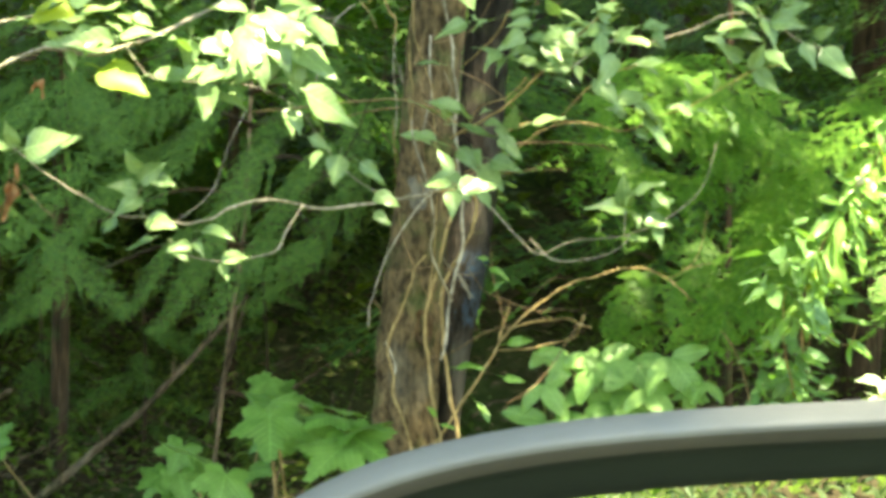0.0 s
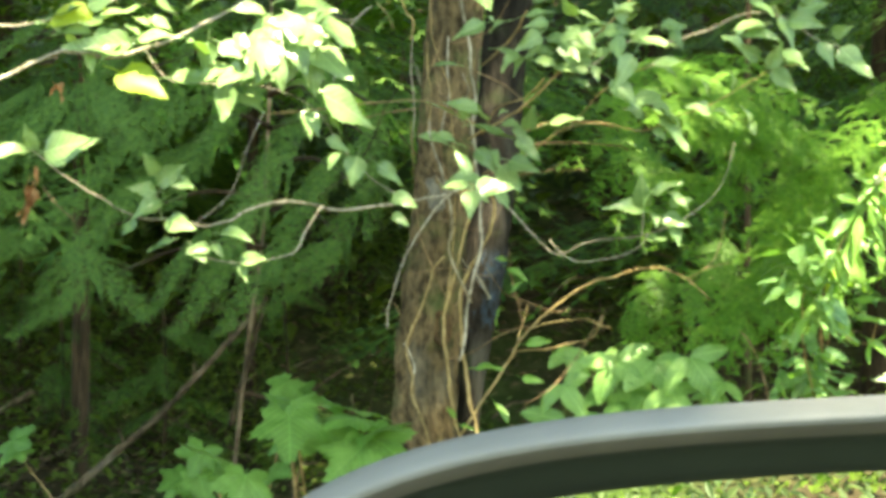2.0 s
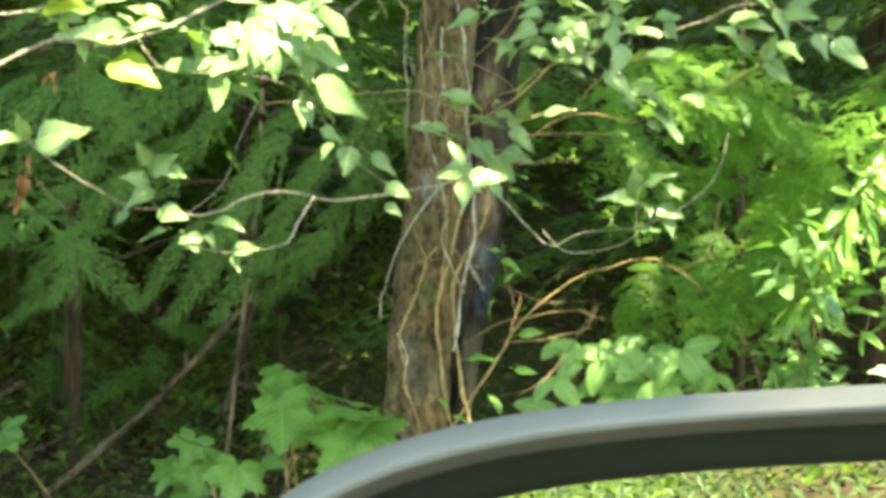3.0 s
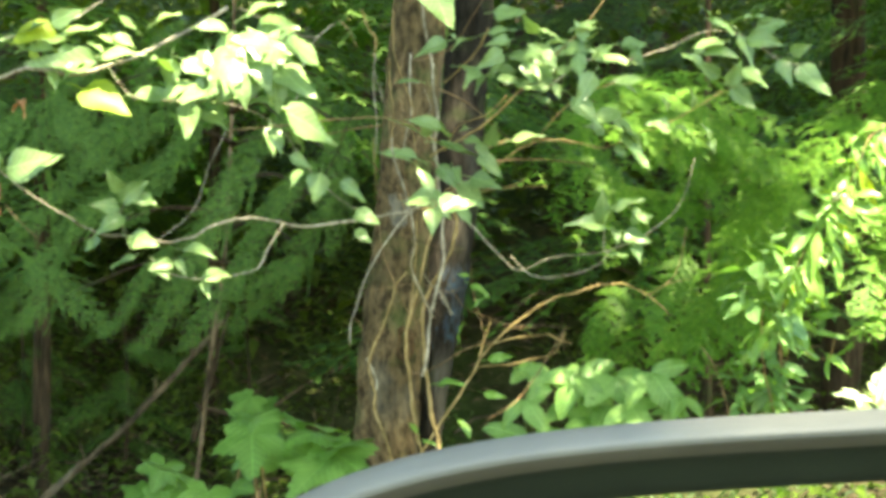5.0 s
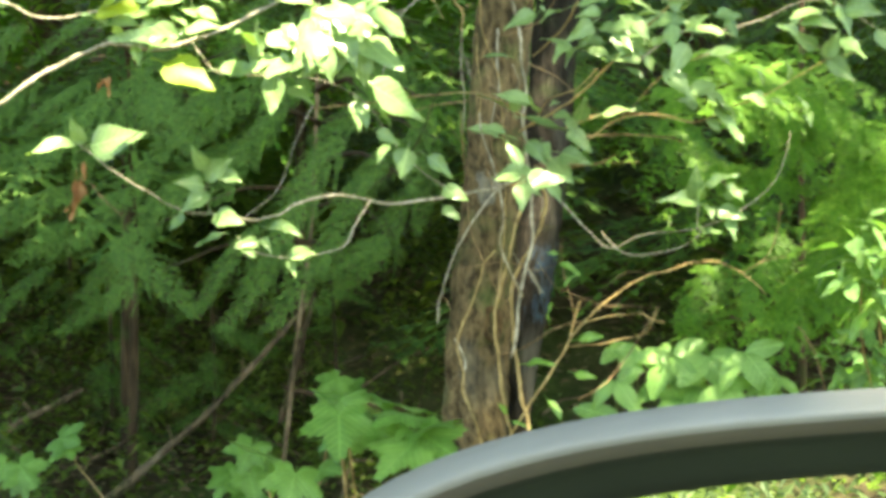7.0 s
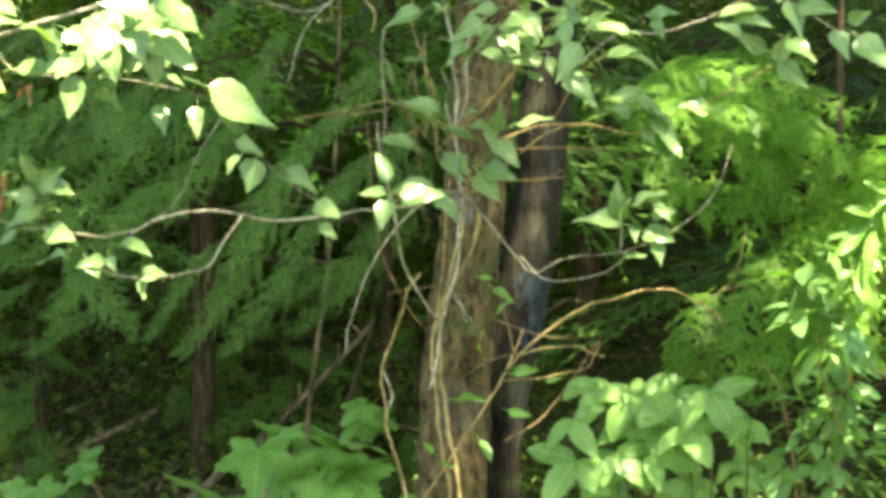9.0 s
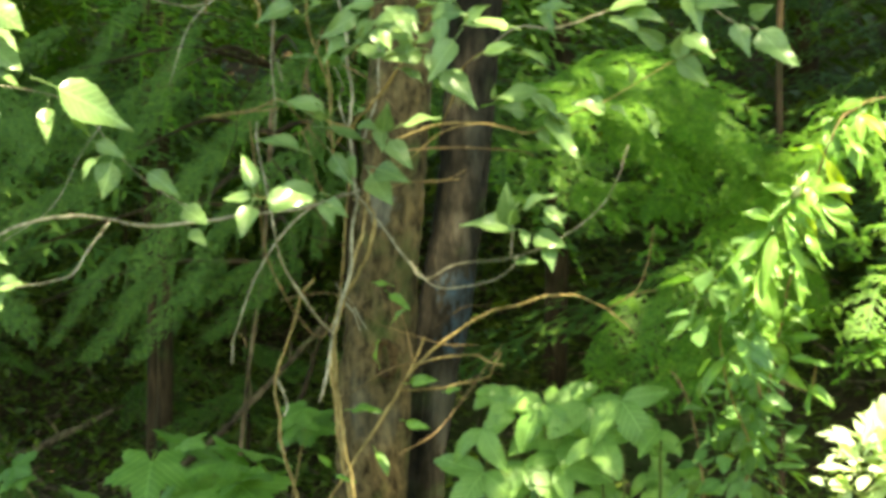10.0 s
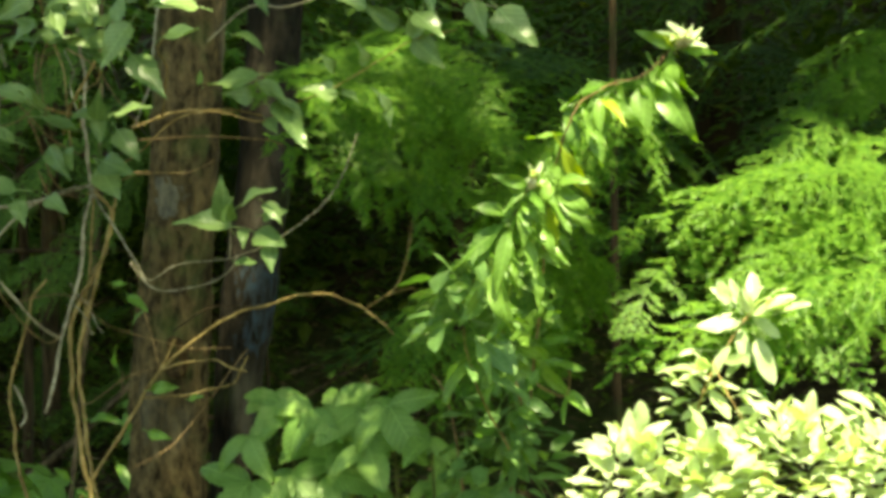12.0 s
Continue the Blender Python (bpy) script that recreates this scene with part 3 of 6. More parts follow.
def hemlock_boughs(parent, rows):
    for r in rows:
        limb_to(parent, r[:3], ((2.1, 4.4), (0.78, 4.8)), 0.6)
        for k in range(2 if r[1] > 3.85 else 1):
            shift = Vector((rng.uniform(-0.06, 0.06), rng.uniform(0.0, 0.16), rng.uniform(-0.07, 0.05))) * k
            lay(parent, "bough", rng.choice(HEMLOCK), Vector(r[:3]) + shift * 0.5, Vector(r[3:]) + shift, (rng.uniform(-0.35, 0.35), -0.55, 1), rng.uniform(0.9, 1.3))


def cedar_boughs(parent, rows):
    for r in rows:
        limb_to(parent, r[:3], ((-1.47, 6.9), (-0.55, 5.2)), 0.95)
        lay(parent, "bough", rng.choice(CEDAR), r[:3], r[3:], (rng.uniform(-0.4, 0.4), -1.0, 0.8), rng.uniform(0.8, 1.1))


# ---- the ground: road verge in front, a shallow dip, forest floor rising behind ----
def ground_height(x, y):
    rise = np.interp(y, (2.4, 4.2, 7.8, 9.5, 11.0, 60.0), (0.0, -0.18, -0.1, 0.75, 1.3, 23.35))
    rough = 0.05 * noise.noise(Vector((x * 0.9, y * 0.9, 0))) + 0.02 * noise.noise(Vector((x * 4, y * 4, 3)))
    return rise + rough * min(1.0, max(0.0, (y + 1) / 4))


def build_ground():
    def axis(lo, hi):
        near = [lo + (hi - lo) * i / 90 for i in range(91)]
        far = [hi + 3 * 1.6**i for i in range(14)]
        return [lo - (f - hi) for f in reversed(far)] + near + far
    xs, ys = axis(-7, 7), axis(-4, 12)
    verts = [(x, y, ground_height(x, y)) for y in ys for x in xs]
    n = len(xs)
    faces = [(j * n + i, j * n + i + 1, (j + 1) * n + i + 1, (j + 1) * n + i) for j in range(len(ys) - 1) for i in range(n - 1)]
    return tagged(mesh_object("ground", verts, faces, soil_mat), "dark forest soil with moss, dipping behind the road verge", "ground", kind="structure")


ground = build_ground()


def scatter(name, count, place, size, mat, label, category, seed, tilt=0.9, slim=0.5):
    """Loose small leaves as one body of stuff: each a folded four-cornered blade."""
    r = random.Random(seed)
    verts, faces = [], []
    while len(faces) < count * 2:
        q = place(r)
        if q is None:
            continue
        s = size * r.uniform(0.5, 1.3)
        a = r.uniform(0, 2 * math.pi)
        d = Vector((math.cos(a), math.sin(a), r.uniform(-tilt, tilt))).normalized()
        w = d.cross(Vector((r.uniform(-0.5, 0.5), r.uniform(-0.5, 0.5), 1))).normalized() * s * slim
        up = Vector((0, 0, s * 0.12))
        i = len(verts)
        verts.extend((q, q + d * s * 0.5 + w * 0.5 + up, q + d * s, q + d * s * 0.5 - w * 0.5 + up))
        faces.extend(((i, i + 1, i + 2), (i, i + 2, i + 3)))
    return tagged(mesh_object(name, verts, faces, mat, None, False), label, category, kind="stuff")


def clumps(r, x0, x1, y0, y1, height, scale=1.3, cut=0.0):
    x, y = r.uniform(x0, x1), r.uniform(y0, y1)
    n = noise.noise(Vector((x * scale, y * scale, 5.0)))
    if n < cut + r.uniform(-0.3, 0.3) or (-1.5 < x < -0.5 and 4.0 < y < 4.9):
        return None
    if -1.75 < x < -0.5 and 4.8 < y < 6.4:
        height *= 0.3
    return Vector((x, y, ground_height(x, y) + height * r.random() ** 1.5 * (0.4 + n)))


scatter("leaf_litter", 17000, lambda r: (lambda x, y: Vector((x, y, ground_height(x, y) + 0.01 + 0.02 * r.random())))(r.uniform(-4, 4), r.uniform(3.5, 10)),
        0.05, litter_mat, "brown fallen leaves lying on the forest floor", "leaf litter", 3, 0.3, 0.6)
scatter("undergrowth", 17000, lambda r: clumps(r, -3.5, 3.5, 4.9, 9.5, 0.6, 1.6, 0.0), 0.055, under_mat,
        "dim green low leafy undergrowth on the forest floor", "undergrowth", 4)
scatter("understory_bush", 15000, lambda r: clumps(r, -4.2, -0.8, 7.7, 9.6, 1.4, 1.9, -0.15), 0.05, under_mat,
        "small-leaved bushes in the dim understory", "bush", 14)
scatter("far_undergrowth", 26000, lambda r: clumps(r, -7, 7, 8.5, 14, 2.6, 0.7, -0.3), 0.13, under_mat,
        "dense shaded bushes on the rising ground", "undergrowth", 5)
scatter("verge_grass", 42000, lambda r: clumps(r, -3, 3, -7, -0.8, 0.3, 2.0, -0.5), 0.05, grass_mat,
        "sunlit grass and low weeds on the road verge", "grass", 6, 1.2, 0.35)
scatter("roadside_grass", 20000, lambda r: clumps(r, -6, 6, -8, 3.4, 0.2, 1.2, -0.2), 0.07, grass_mat,
        "short grass and weeds along the road verge", "grass", 8, 1.4, 0.2)

def fallen_sticks(count, seed):
    """Short dead sticks strewn over the forest floor and caught in the undergrowth."""
    r = random.Random(seed)
    verts, faces = [], []
    for k in range(count):
        x, y = r.uniform(-3.2, 2.6), r.uniform(4.6, 9.0)
        a, ln = r.uniform(0, 2 * math.pi), r.uniform(0.12, 0.6)
        q = Vector((x, y, ground_height(x, y) + r.random() ** 3 * 0.3 + 0.01))
        d = Vector((math.cos(a), math.sin(a), r.uniform(-0.15, 0.7))).normalized() * ln
        v, f = tube_data([q, q + d * 0.35 + Vector((0, 0, r.uniform(-0.02, 0.03))), q + d * 0.7, q + d], [0.007, 0.006, 0.005, 0.003], 5, 0.3)
        faces.extend(tuple(i + len(verts) for i in g) for g in f)
        verts.extend(v)
    return tagged(mesh_object("fallen_sticks", verts, faces, log_bark), "pale dead sticks strewn over the forest floor", "sticks", kind="stuff")


fallen_sticks(170, 77)

# ---- the two trunks ----
maple = thing("maple_tree", (-0.12, 4.22, -0.18), "mossy brown maple trunk with rough lichen-flecked bark", "tree")
trunk(maple, "trunk", ((-0.13, 4.22, -0.3), (-0.115, 4.22, 0.0), (-0.1, 4.22, 0.3), (-0.082, 4.22, 0.6), (-0.068, 4.22, 0.82), (-0.042, 4.22, 1.1), (-0.015, 4.22, 1.45), (0.02, 4.25, 2.0), (0.1, 4.4, 4.0), (0.0, 4.6, 7.0)), 0, 0, trunk_bark,
      swell=(0.1, 0.088, 0.08, 0.077, 0.074, 0.069, 0.066, 0.064, 0.055, 0.05))
def knot_hole(parent, centre, wide, high):
    """Healed rim round the rotten hollow that a lost limb left."""
    ring = [Vector(centre) + Vector((math.cos(a) * wide, 0.008 * abs(math.cos(a)), math.sin(a) * high)) for a in (2 * math.pi * k / 26 for k in range(27))]
    rim = settle(mesh_object("knot", *tube_data(ring, [0.0085 * (1 + 0.3 * noise.noise(q * 40)) for q in ring], 10, 0.4), knot_mat), parent)
    rim["label"] = "orange-brown healed rim of a lost limb"
    verts, faces = [Vector(centre) + Vector((0, 0.012, 0))], []
    for k in range(24):
        a = 2 * math.pi * k / 24
        verts.append(Vector(centre) + Vector((math.cos(a) * wide, 0.006 + 0.008 * abs(math.cos(a)), math.sin(a) * high)))
        faces.append((0, 1 + k, 1 + (k + 1) % 24))
    rot = mesh_object("rotten_wood", verts, faces, rot_mat, rim)
    rot["label"] = "dark rotten wood inside the knot"


knot_hole(maple, (-0.04, 4.146, 0.826), 0.017, 0.035)
# spots that sun shafts reach through the added overhead leaves, with radius
SUN_GAPS = (((-0.262, 2.62, 1.404), 0.17),
        ((-0.50, 2.60, 1.416), 0.05),
        ((-0.37, 2.59, 1.375), 0.06),
        ((-0.005, 2.92, 1.195), 0.035),
        ((-0.17, 2.85, 1.22), 0.02),
        ((0.036, 2.900, 1.512), 0.03),
        ((-0.692, 2.726, 1.251), 0.01),
        ((0.389, 3.230, 1.130), 0.02),
        ((-0.76, 2.6, 1.31), 0.06))


# thin places in the added shading canopy: where, how wide, and the share of leaves that are left
THIN = (((-0.82, 3.95, 1.28), 0.32, 0.45), ((0.62, 3.55, 1.25), 0.3, 0.68), ((-2.0, 6.9, 0.4), 1.1, 1.0))


def shade_canopy_leaves():
    """Unseen leaf canopy added to shade the roadside and the forest edge, open in places."""
    r = random.Random(11)
    verts, faces = [], []
    holes = [(Vector(g) + SUN_WAY * ((1.1 - g[2]) / SUN_WAY.z), c + 0.05) for g, c in SUN_GAPS]
    thin = [(Vector(g) + SUN_WAY * ((1.1 - g[2]) / SUN_WAY.z), c, keep) for g, c, keep in THIN]
    loose, sift = Vector((0.28, 3.08, 1.42)) - SUN_WAY * (0.32 / SUN_WAY.z), random.Random(5)
    while len(faces) < 2 * 86000:
        x, y, h = r.uniform(-5.0, 4.2), r.uniform(-1.4, 15.5), r.uniform(4.5, 8.5)
        if r.random() < 0.2:
            x, y = r.uniform(-2.4, -0.1), r.uniform(3.5, 5.4)
        q = Vector((x, y, 1.1))
        edge = 0.12 * noise.noise(Vector((y * 2.5, 0, 1))) + 0.05 * noise.noise(Vector((y * 9, 0, 4)))
        edge += 0.7 * noise.noise(Vector((y * 0.9, 0, 7))) * min(1.0, max(0.0, 2.6 - y))
        if (x > 0.64 + edge + 0.2 * min(1.0, max(0.0, (y - 3.36) / 0.1)) + max(0.0, y - 3.6) * 0.6 and y < 4.25 + edge) or any((q - g).length < c for g, c in holes):
            continue
        if y < 2.2 and ((x - 0.6 - edge) > 0.0 or y < -0.9 + 0.5 * noise.noise(Vector((x * 1.3, 0, 2))) + 0.25 * abs(x)):
            continue
        if (y < 3.4 and noise.noise(Vector((x * 2.2, y * 2.2, h * 0.5))) < -0.6) or (y > 5 and noise.noise(Vector((x * 1.6, y * 1.6, h * 0.3))) < (-0.27 if x < -1.0 else -0.6)):
            continue
        if any((q - g).length < c and r.random() > keep for g, c, keep in thin):
            continue
        if (q - loose).length < 0.34 and sift.random() > 0.5:
            continue
        q = q + SUN_WAY * (h / SUN_WAY.z)
        s = 0.12 * r.uniform(0.6, 1.2)
        a = r.uniform(0, 2 * math.pi)
        d = Vector((math.cos(a), math.sin(a), r.uniform(-0.5, 0.2))).normalized()
        w = d.cross(Vector((r.uniform(-0.4, 0.4), r.uniform(-0.4, 0.4), 1))).normalized() * s * 0.8
        i = len(verts)
        verts.extend((q, q + d * s * 0.5 + w * 0.5, q + d * s, q + d * s * 0.5 - w * 0.5))
        faces.extend(((i, i + 1, i + 2), (i, i + 2, i + 3)))
    # extra unseen leaves that deepen the shade over chosen patches of ground
    deep = random.Random(12)
    for k in range(18500):
        spot = (deep.uniform(-4.5, 2.5), deep.uniform(8.6, 13.5))
        if k > 18000:
            spot = (deep.uniform(-0.5, 0.05), deep.uniform(3.12, 3.55))
        elif k > 16500:
            spot = (deep.uniform(-2.0, -0.5), deep.uniform(6.0, 7.6))
        elif k > 15000:
            spot = (deep.uniform(0.1, 1.8), deep.uniform(7.2, 8.8))
        q = Vector((*spot, 1.1)) + SUN_WAY * (deep.uniform(4.5, 8.5) / SUN_WAY.z)
        d = Vector((deep.gauss(0, 1), deep.gauss(0, 1), deep.uniform(-0.5, 0.2))).normalized() * 0.12
        w = d.cross(Vector((deep.uniform(-0.4, 0.4), deep.uniform(-0.4, 0.4), 1))) * 0.4
        i = len(verts)
        verts.extend((q, q + d * 0.5 + w, q + d, q + d * 0.5 - w))
        faces.extend(((i, i + 1, i + 2), (i, i + 2, i + 3)))
    return verts, faces


def hang_shade_canopy(verts, faces):
    """Divides the added shading leaves between the two stems, and gives each stem unseen limbs."""
    half = len(faces) // 2
    for tree, some in ((maple, faces[:half]), (second, faces[half:])):
        first = some[0][0]
        last = max(max(f) for f in some) + 1
        crown = settle(mesh_object("crown", verts[first:last], [tuple(i - first for i in f) for f in some], under_mat, None, False), tree)
        crown["kind"] = "stuff"
    for k, tip in enumerate(((-1.0, 1.8, 7.4), (1.2, 1.2, 7.8), (0.2, 1.0, 8.4), (-1.2, 2.6, 6.6), (0.9, 2.2, 8.8), (1.4, 6.5, 7.0), (-1.5, 7.0, 7.6))):
        tree = maple if k % 2 else second
        start = Vector((0.06 if k % 2 else 0.6, 4.5 if k % 2 else 4.85, 4.6 + 0.3 * k))
        stem(tree, "limb", (start, start.lerp(Vector(tip), 0.35) + Vector((0, 0, 0.2)), start.lerp(Vector(tip), 0.7) + Vector((0, 0, 0.15)), tip), 0.035, 0.008, trunk_bark_grey)


second = thing("maple_tree", (-0.03, 4.37, -0.18), "grey ridged trunk with a faded blue paint band", "tree")
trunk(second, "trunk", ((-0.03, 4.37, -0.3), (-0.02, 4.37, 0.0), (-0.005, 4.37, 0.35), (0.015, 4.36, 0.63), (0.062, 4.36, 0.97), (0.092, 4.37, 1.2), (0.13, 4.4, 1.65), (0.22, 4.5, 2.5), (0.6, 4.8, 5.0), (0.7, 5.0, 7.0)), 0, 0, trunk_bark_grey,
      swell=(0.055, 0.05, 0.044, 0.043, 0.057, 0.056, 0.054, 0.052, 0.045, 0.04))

hang_shade_canopy(*shade_canopy_leaves())

# ---- poplar sapling with long side branches ----
poplar = thing("poplar_sapling", (-0.02, 3.45, -0.1), "slender poplar sapling with pale twigs and green pointed leaves", "tree")
stem(poplar, 'stem', ((0.011, 3.493, -0.160), (0.031, 3.483, 0.312), (0.041, 3.463, 0.625), (0.024, 3.467, 0.748), (0.009, 3.471, 0.851), (0.004, 3.476, 0.925), (0.011, 3.480, 0.981), (0.050, 3.484, 1.055), (0.075, 3.489, 1.138), (0.041, 3.493, 1.176)), 0.0038, 0.0032, twig_tan)
stem(poplar, 'stem', ((0.045, 3.493, 1.162), (0.037, 3.493, 1.208), (0.034, 3.493, 1.253), (0.030, 3.493, 1.292), (0.035, 3.493, 1.325), (0.034, 3.493, 1.363), (0.027, 3.493, 1.402), (0.027, 3.493, 1.441), (0.018, 3.493, 1.485), (0.011, 3.493, 1.529), (0.003, 3.493, 1.617)), 0.0029, 0.0023, twig_grey)
stem(poplar, 'twig', ((0.027, 3.483, 1.291), (0.017, 3.479, 1.336), (0.023, 3.476, 1.363), (0.010, 3.473, 1.394)), 0.0013, 0.0009, twig_grey)
stem(poplar, 'twig', ((-0.006, 3.533, 1.236), (-0.011, 3.533, 1.309), (-0.014, 3.533, 1.360), (-0.024, 3.533, 1.393), (-0.038, 3.533, 1.433), (-0.050, 3.533, 1.477), (-0.051, 3.533, 1.555)), 0.0014, 0.0011, twig_tan)
stem(poplar, 'twig', ((-0.143, 3.230, 1.510), (-0.123, 3.180, 1.486), (-0.109, 3.129, 1.457)), 0.0013, 0.0009, twig_tan)
stem(poplar, 'twig', ((-0.108, 3.331, 1.539), (-0.093, 3.331, 1.502), (-0.080, 3.331, 1.484), (-0.085, 3.331, 1.449)), 0.0018, 0.0014, twig_tan)
stem(poplar, 'twig', ((-0.075, 3.432, 1.406), (-0.070, 3.432, 1.368), (-0.086, 3.432, 1.428)), 0.0009, 0.0007, twig_grey)
stem(poplar, 'twig', ((0.127, 3.230, 1.494), (0.106, 3.298, 1.455), (0.076, 3.365, 1.428), (0.050, 3.432, 1.407)), 0.0018, 0.0014, twig_tan)
stem(poplar, 'twig', ((0.159, 3.230, 1.373), (0.126, 3.298, 1.340), (0.075, 3.365, 1.321), (0.049, 3.432, 1.274)), 0.0013, 0.0009, twig_tan)
stem(poplar, 'twig', ((0.008, 3.473, 1.032), (0.022, 3.473, 1.012), (0.039, 3.473, 0.996)), 0.0011, 0.0009, twig_grey)
stem(poplar, 'twig', ((0.041, 3.473, 0.989), (0.052, 3.463, 0.971), (0.066, 3.452, 0.954)), 0.0013, 0.0009, twig_grey)
stem(poplar, 'branch', ((0.049, 3.483, 1.186), (-0.033, 3.366, 1.157), (-0.084, 3.250, 1.153), (-0.202, 3.157, 1.138), (-0.285, 3.068, 1.158), (-0.337, 3.004, 1.151), (-0.379, 2.953, 1.130), (-0.420, 2.904, 1.123), (-0.468, 2.858, 1.135), (-0.515, 2.814, 1.143), (-0.562, 2.777, 1.175), (-0.604, 2.744, 1.207), (-0.641, 2.735, 1.238), (-0.656, 2.726, 1.250)), 0.0029, 0.0011, twig_grey)
stem(poplar, 'twig', ((-0.233, 3.039, 1.149), (-0.256, 3.018, 1.111), (-0.270, 2.998, 1.079), (-0.297, 2.978, 1.066), (-0.361, 2.954, 1.058), (-0.415, 2.931, 1.070), (-0.439, 2.907, 1.095)), 0.0018, 0.0009, twig_grey)
stem(poplar, 'twig', ((-0.471, 2.847, 1.135), (-0.481, 2.840, 1.167), (-0.467, 2.833, 1.193), (-0.448, 2.827, 1.202)), 0.0009, 0.0007, twig_grey)
stem(poplar, 'branch', ((0.039, 3.483, 1.181), (0.086, 3.422, 1.146), (0.154, 3.362, 1.072), (0.191, 3.315, 1.049), (0.242, 3.283, 1.073), (0.300, 3.251, 1.081), (0.344, 3.243, 1.088), (0.405, 3.234, 1.113), (0.463, 3.240, 1.154), (0.495, 3.261, 1.203), (0.511, 3.281, 1.257)), 0.0018, 0.0006, twig_grey)
stem(poplar, 'twig', ((0.170, 3.291, 1.077), (0.199, 3.275, 1.047), (0.237, 3.259, 1.038), (0.300, 3.247, 1.050), (0.336, 3.238, 1.071), (0.346, 3.230, 1.089)), 0.0013, 0.0009, twig_grey)
stem(poplar, 'twig', ((0.336, 3.230, 1.087), (0.338, 3.230, 1.139), (0.331, 3.230, 1.185)), 0.0009, 0.0007, twig_grey)
stem(poplar, 'branch', ((-0.776, 2.568, 1.295), (-0.728, 2.577, 1.307), (-0.680, 2.586, 1.344), (-0.622, 2.596, 1.372), (-0.575, 2.611, 1.391), (-0.510, 2.627, 1.385), (-0.470, 2.643, 1.395), (-0.415, 2.674, 1.418), (-0.375, 2.894, 1.469), (-0.313, 2.928, 1.508)), 0.0031, 0.0027, twig_grey)
stem(poplar, 'twig', ((-0.455, 2.605, 1.395), (-0.440, 2.611, 1.371), (-0.416, 2.618, 1.349), (-0.350, 2.624, 1.344), (-0.287, 2.662, 1.341), (-0.256, 2.887, 1.329), (-0.222, 2.928, 1.302), (-0.188, 2.961, 1.246), (-0.143, 2.995, 1.197), (-0.087, 3.029, 1.162)), 0.0007, 0.0007, twig_grey)
stem(poplar, 'branch', ((-0.831, 2.596, 1.463), (-0.732, 2.605, 1.454), (-0.676, 2.614, 1.432), (-0.602, 2.624, 1.438), (-0.536, 2.634, 1.453), (-0.468, 2.643, 1.494)), 0.0018, 0.0014, twig_grey)
stem(poplar, 'branch', ((0.021, 3.432, 1.264), (0.064, 3.331, 1.289), (0.123, 3.230, 1.323), (0.191, 3.155, 1.390), (0.235, 3.079, 1.434), (0.281, 3.054, 1.480), (0.327, 3.029, 1.543)), 0.0022, 0.0014, twig_tan)
stem(poplar, 'branch', ((0.049, 3.483, 1.197), (0.130, 3.449, 1.230), (0.205, 3.415, 1.283), (0.278, 3.382, 1.294), (0.350, 3.365, 1.278), (0.401, 3.348, 1.301), (0.462, 3.331, 1.321), (0.535, 3.331, 1.361), (0.586, 3.331, 1.390), (0.648, 3.331, 1.402)), 0.0013, 0.0007, twig_tan)
stem(poplar, 'twig', ((0.211, 3.331, 1.287), (0.263, 3.197, 1.350), (0.288, 3.079, 1.370), (0.330, 2.978, 1.385)), 0.0013, 0.0009, twig_tan)
stem(poplar, 'branch', ((0.253, 3.432, 1.400), (0.326, 3.403, 1.447), (0.398, 3.375, 1.445), (0.479, 3.346, 1.470), (0.539, 3.328, 1.495), (0.601, 3.323, 1.489), (0.674, 3.317, 1.442), (0.710, 3.311, 1.431)), 0.0018, 0.0008, twig_grey)
stem(poplar, 'twig', ((0.037, 3.483, 1.170), (0.108, 3.432, 1.192), (0.171, 3.382, 1.203), (0.242, 3.331, 1.206)), 0.0013, 0.0007, twig_tan)
stem(poplar, 'twig', ((-0.315, 3.129, 1.525), (-0.209, 3.331, 1.488), (-0.161, 3.432, 1.521)), 0.0013, 0.0009, twig_grey)
stem(poplar, 'twig', ((-0.084, 3.432, 1.461), (-0.087, 3.432, 1.423), (-0.086, 3.432, 1.374), (-0.082, 3.432, 1.319), (-0.087, 3.432, 1.252)), 0.0016, 0.0009, twig_grey)
stem(poplar, 'twig', ((-0.172, 3.432, 1.516), (-0.213, 3.382, 1.460), (-0.232, 3.331, 1.362)), 0.0013, 0.0007, twig_grey)
stem(poplar, 'twig', ((-0.372, 3.432, 1.318), (-0.398, 3.365, 1.247), (-0.423, 3.298, 1.163), (-0.478, 3.230, 1.112)), 0.0009, 0.0006, twig_grey)
poplar_leaves(poplar, ((-0.656, 2.726, 1.247, -0.727, 2.705, 1.233),
    (-0.643, 2.726, 1.250, -0.659, 2.705, 1.291),
    (-0.634, 2.726, 1.245, -0.541, 2.705, 1.265),
    (-0.478, 2.827, 1.181, -0.526, 2.806, 1.187),
    (-0.471, 2.827, 1.209, -0.495, 2.806, 1.248),
    (-0.475, 2.827, 1.193, -0.426, 2.806, 1.226),
    (-0.462, 2.827, 1.199, -0.411, 2.806, 1.184),
    (-0.470, 2.827, 1.168, -0.518, 2.806, 1.135),
    (-0.513, 2.827, 1.136, -0.533, 2.806, 1.110),
    (-0.463, 2.827, 1.136, -0.411, 2.806, 1.121),
    (-0.467, 2.907, 1.100, -0.507, 2.887, 1.081),
    (-0.435, 2.907, 1.092, -0.409, 2.887, 1.061),
    (-0.390, 2.928, 1.109, -0.332, 2.907, 1.092),
    (-0.406, 2.907, 1.090, -0.444, 2.887, 1.077),))
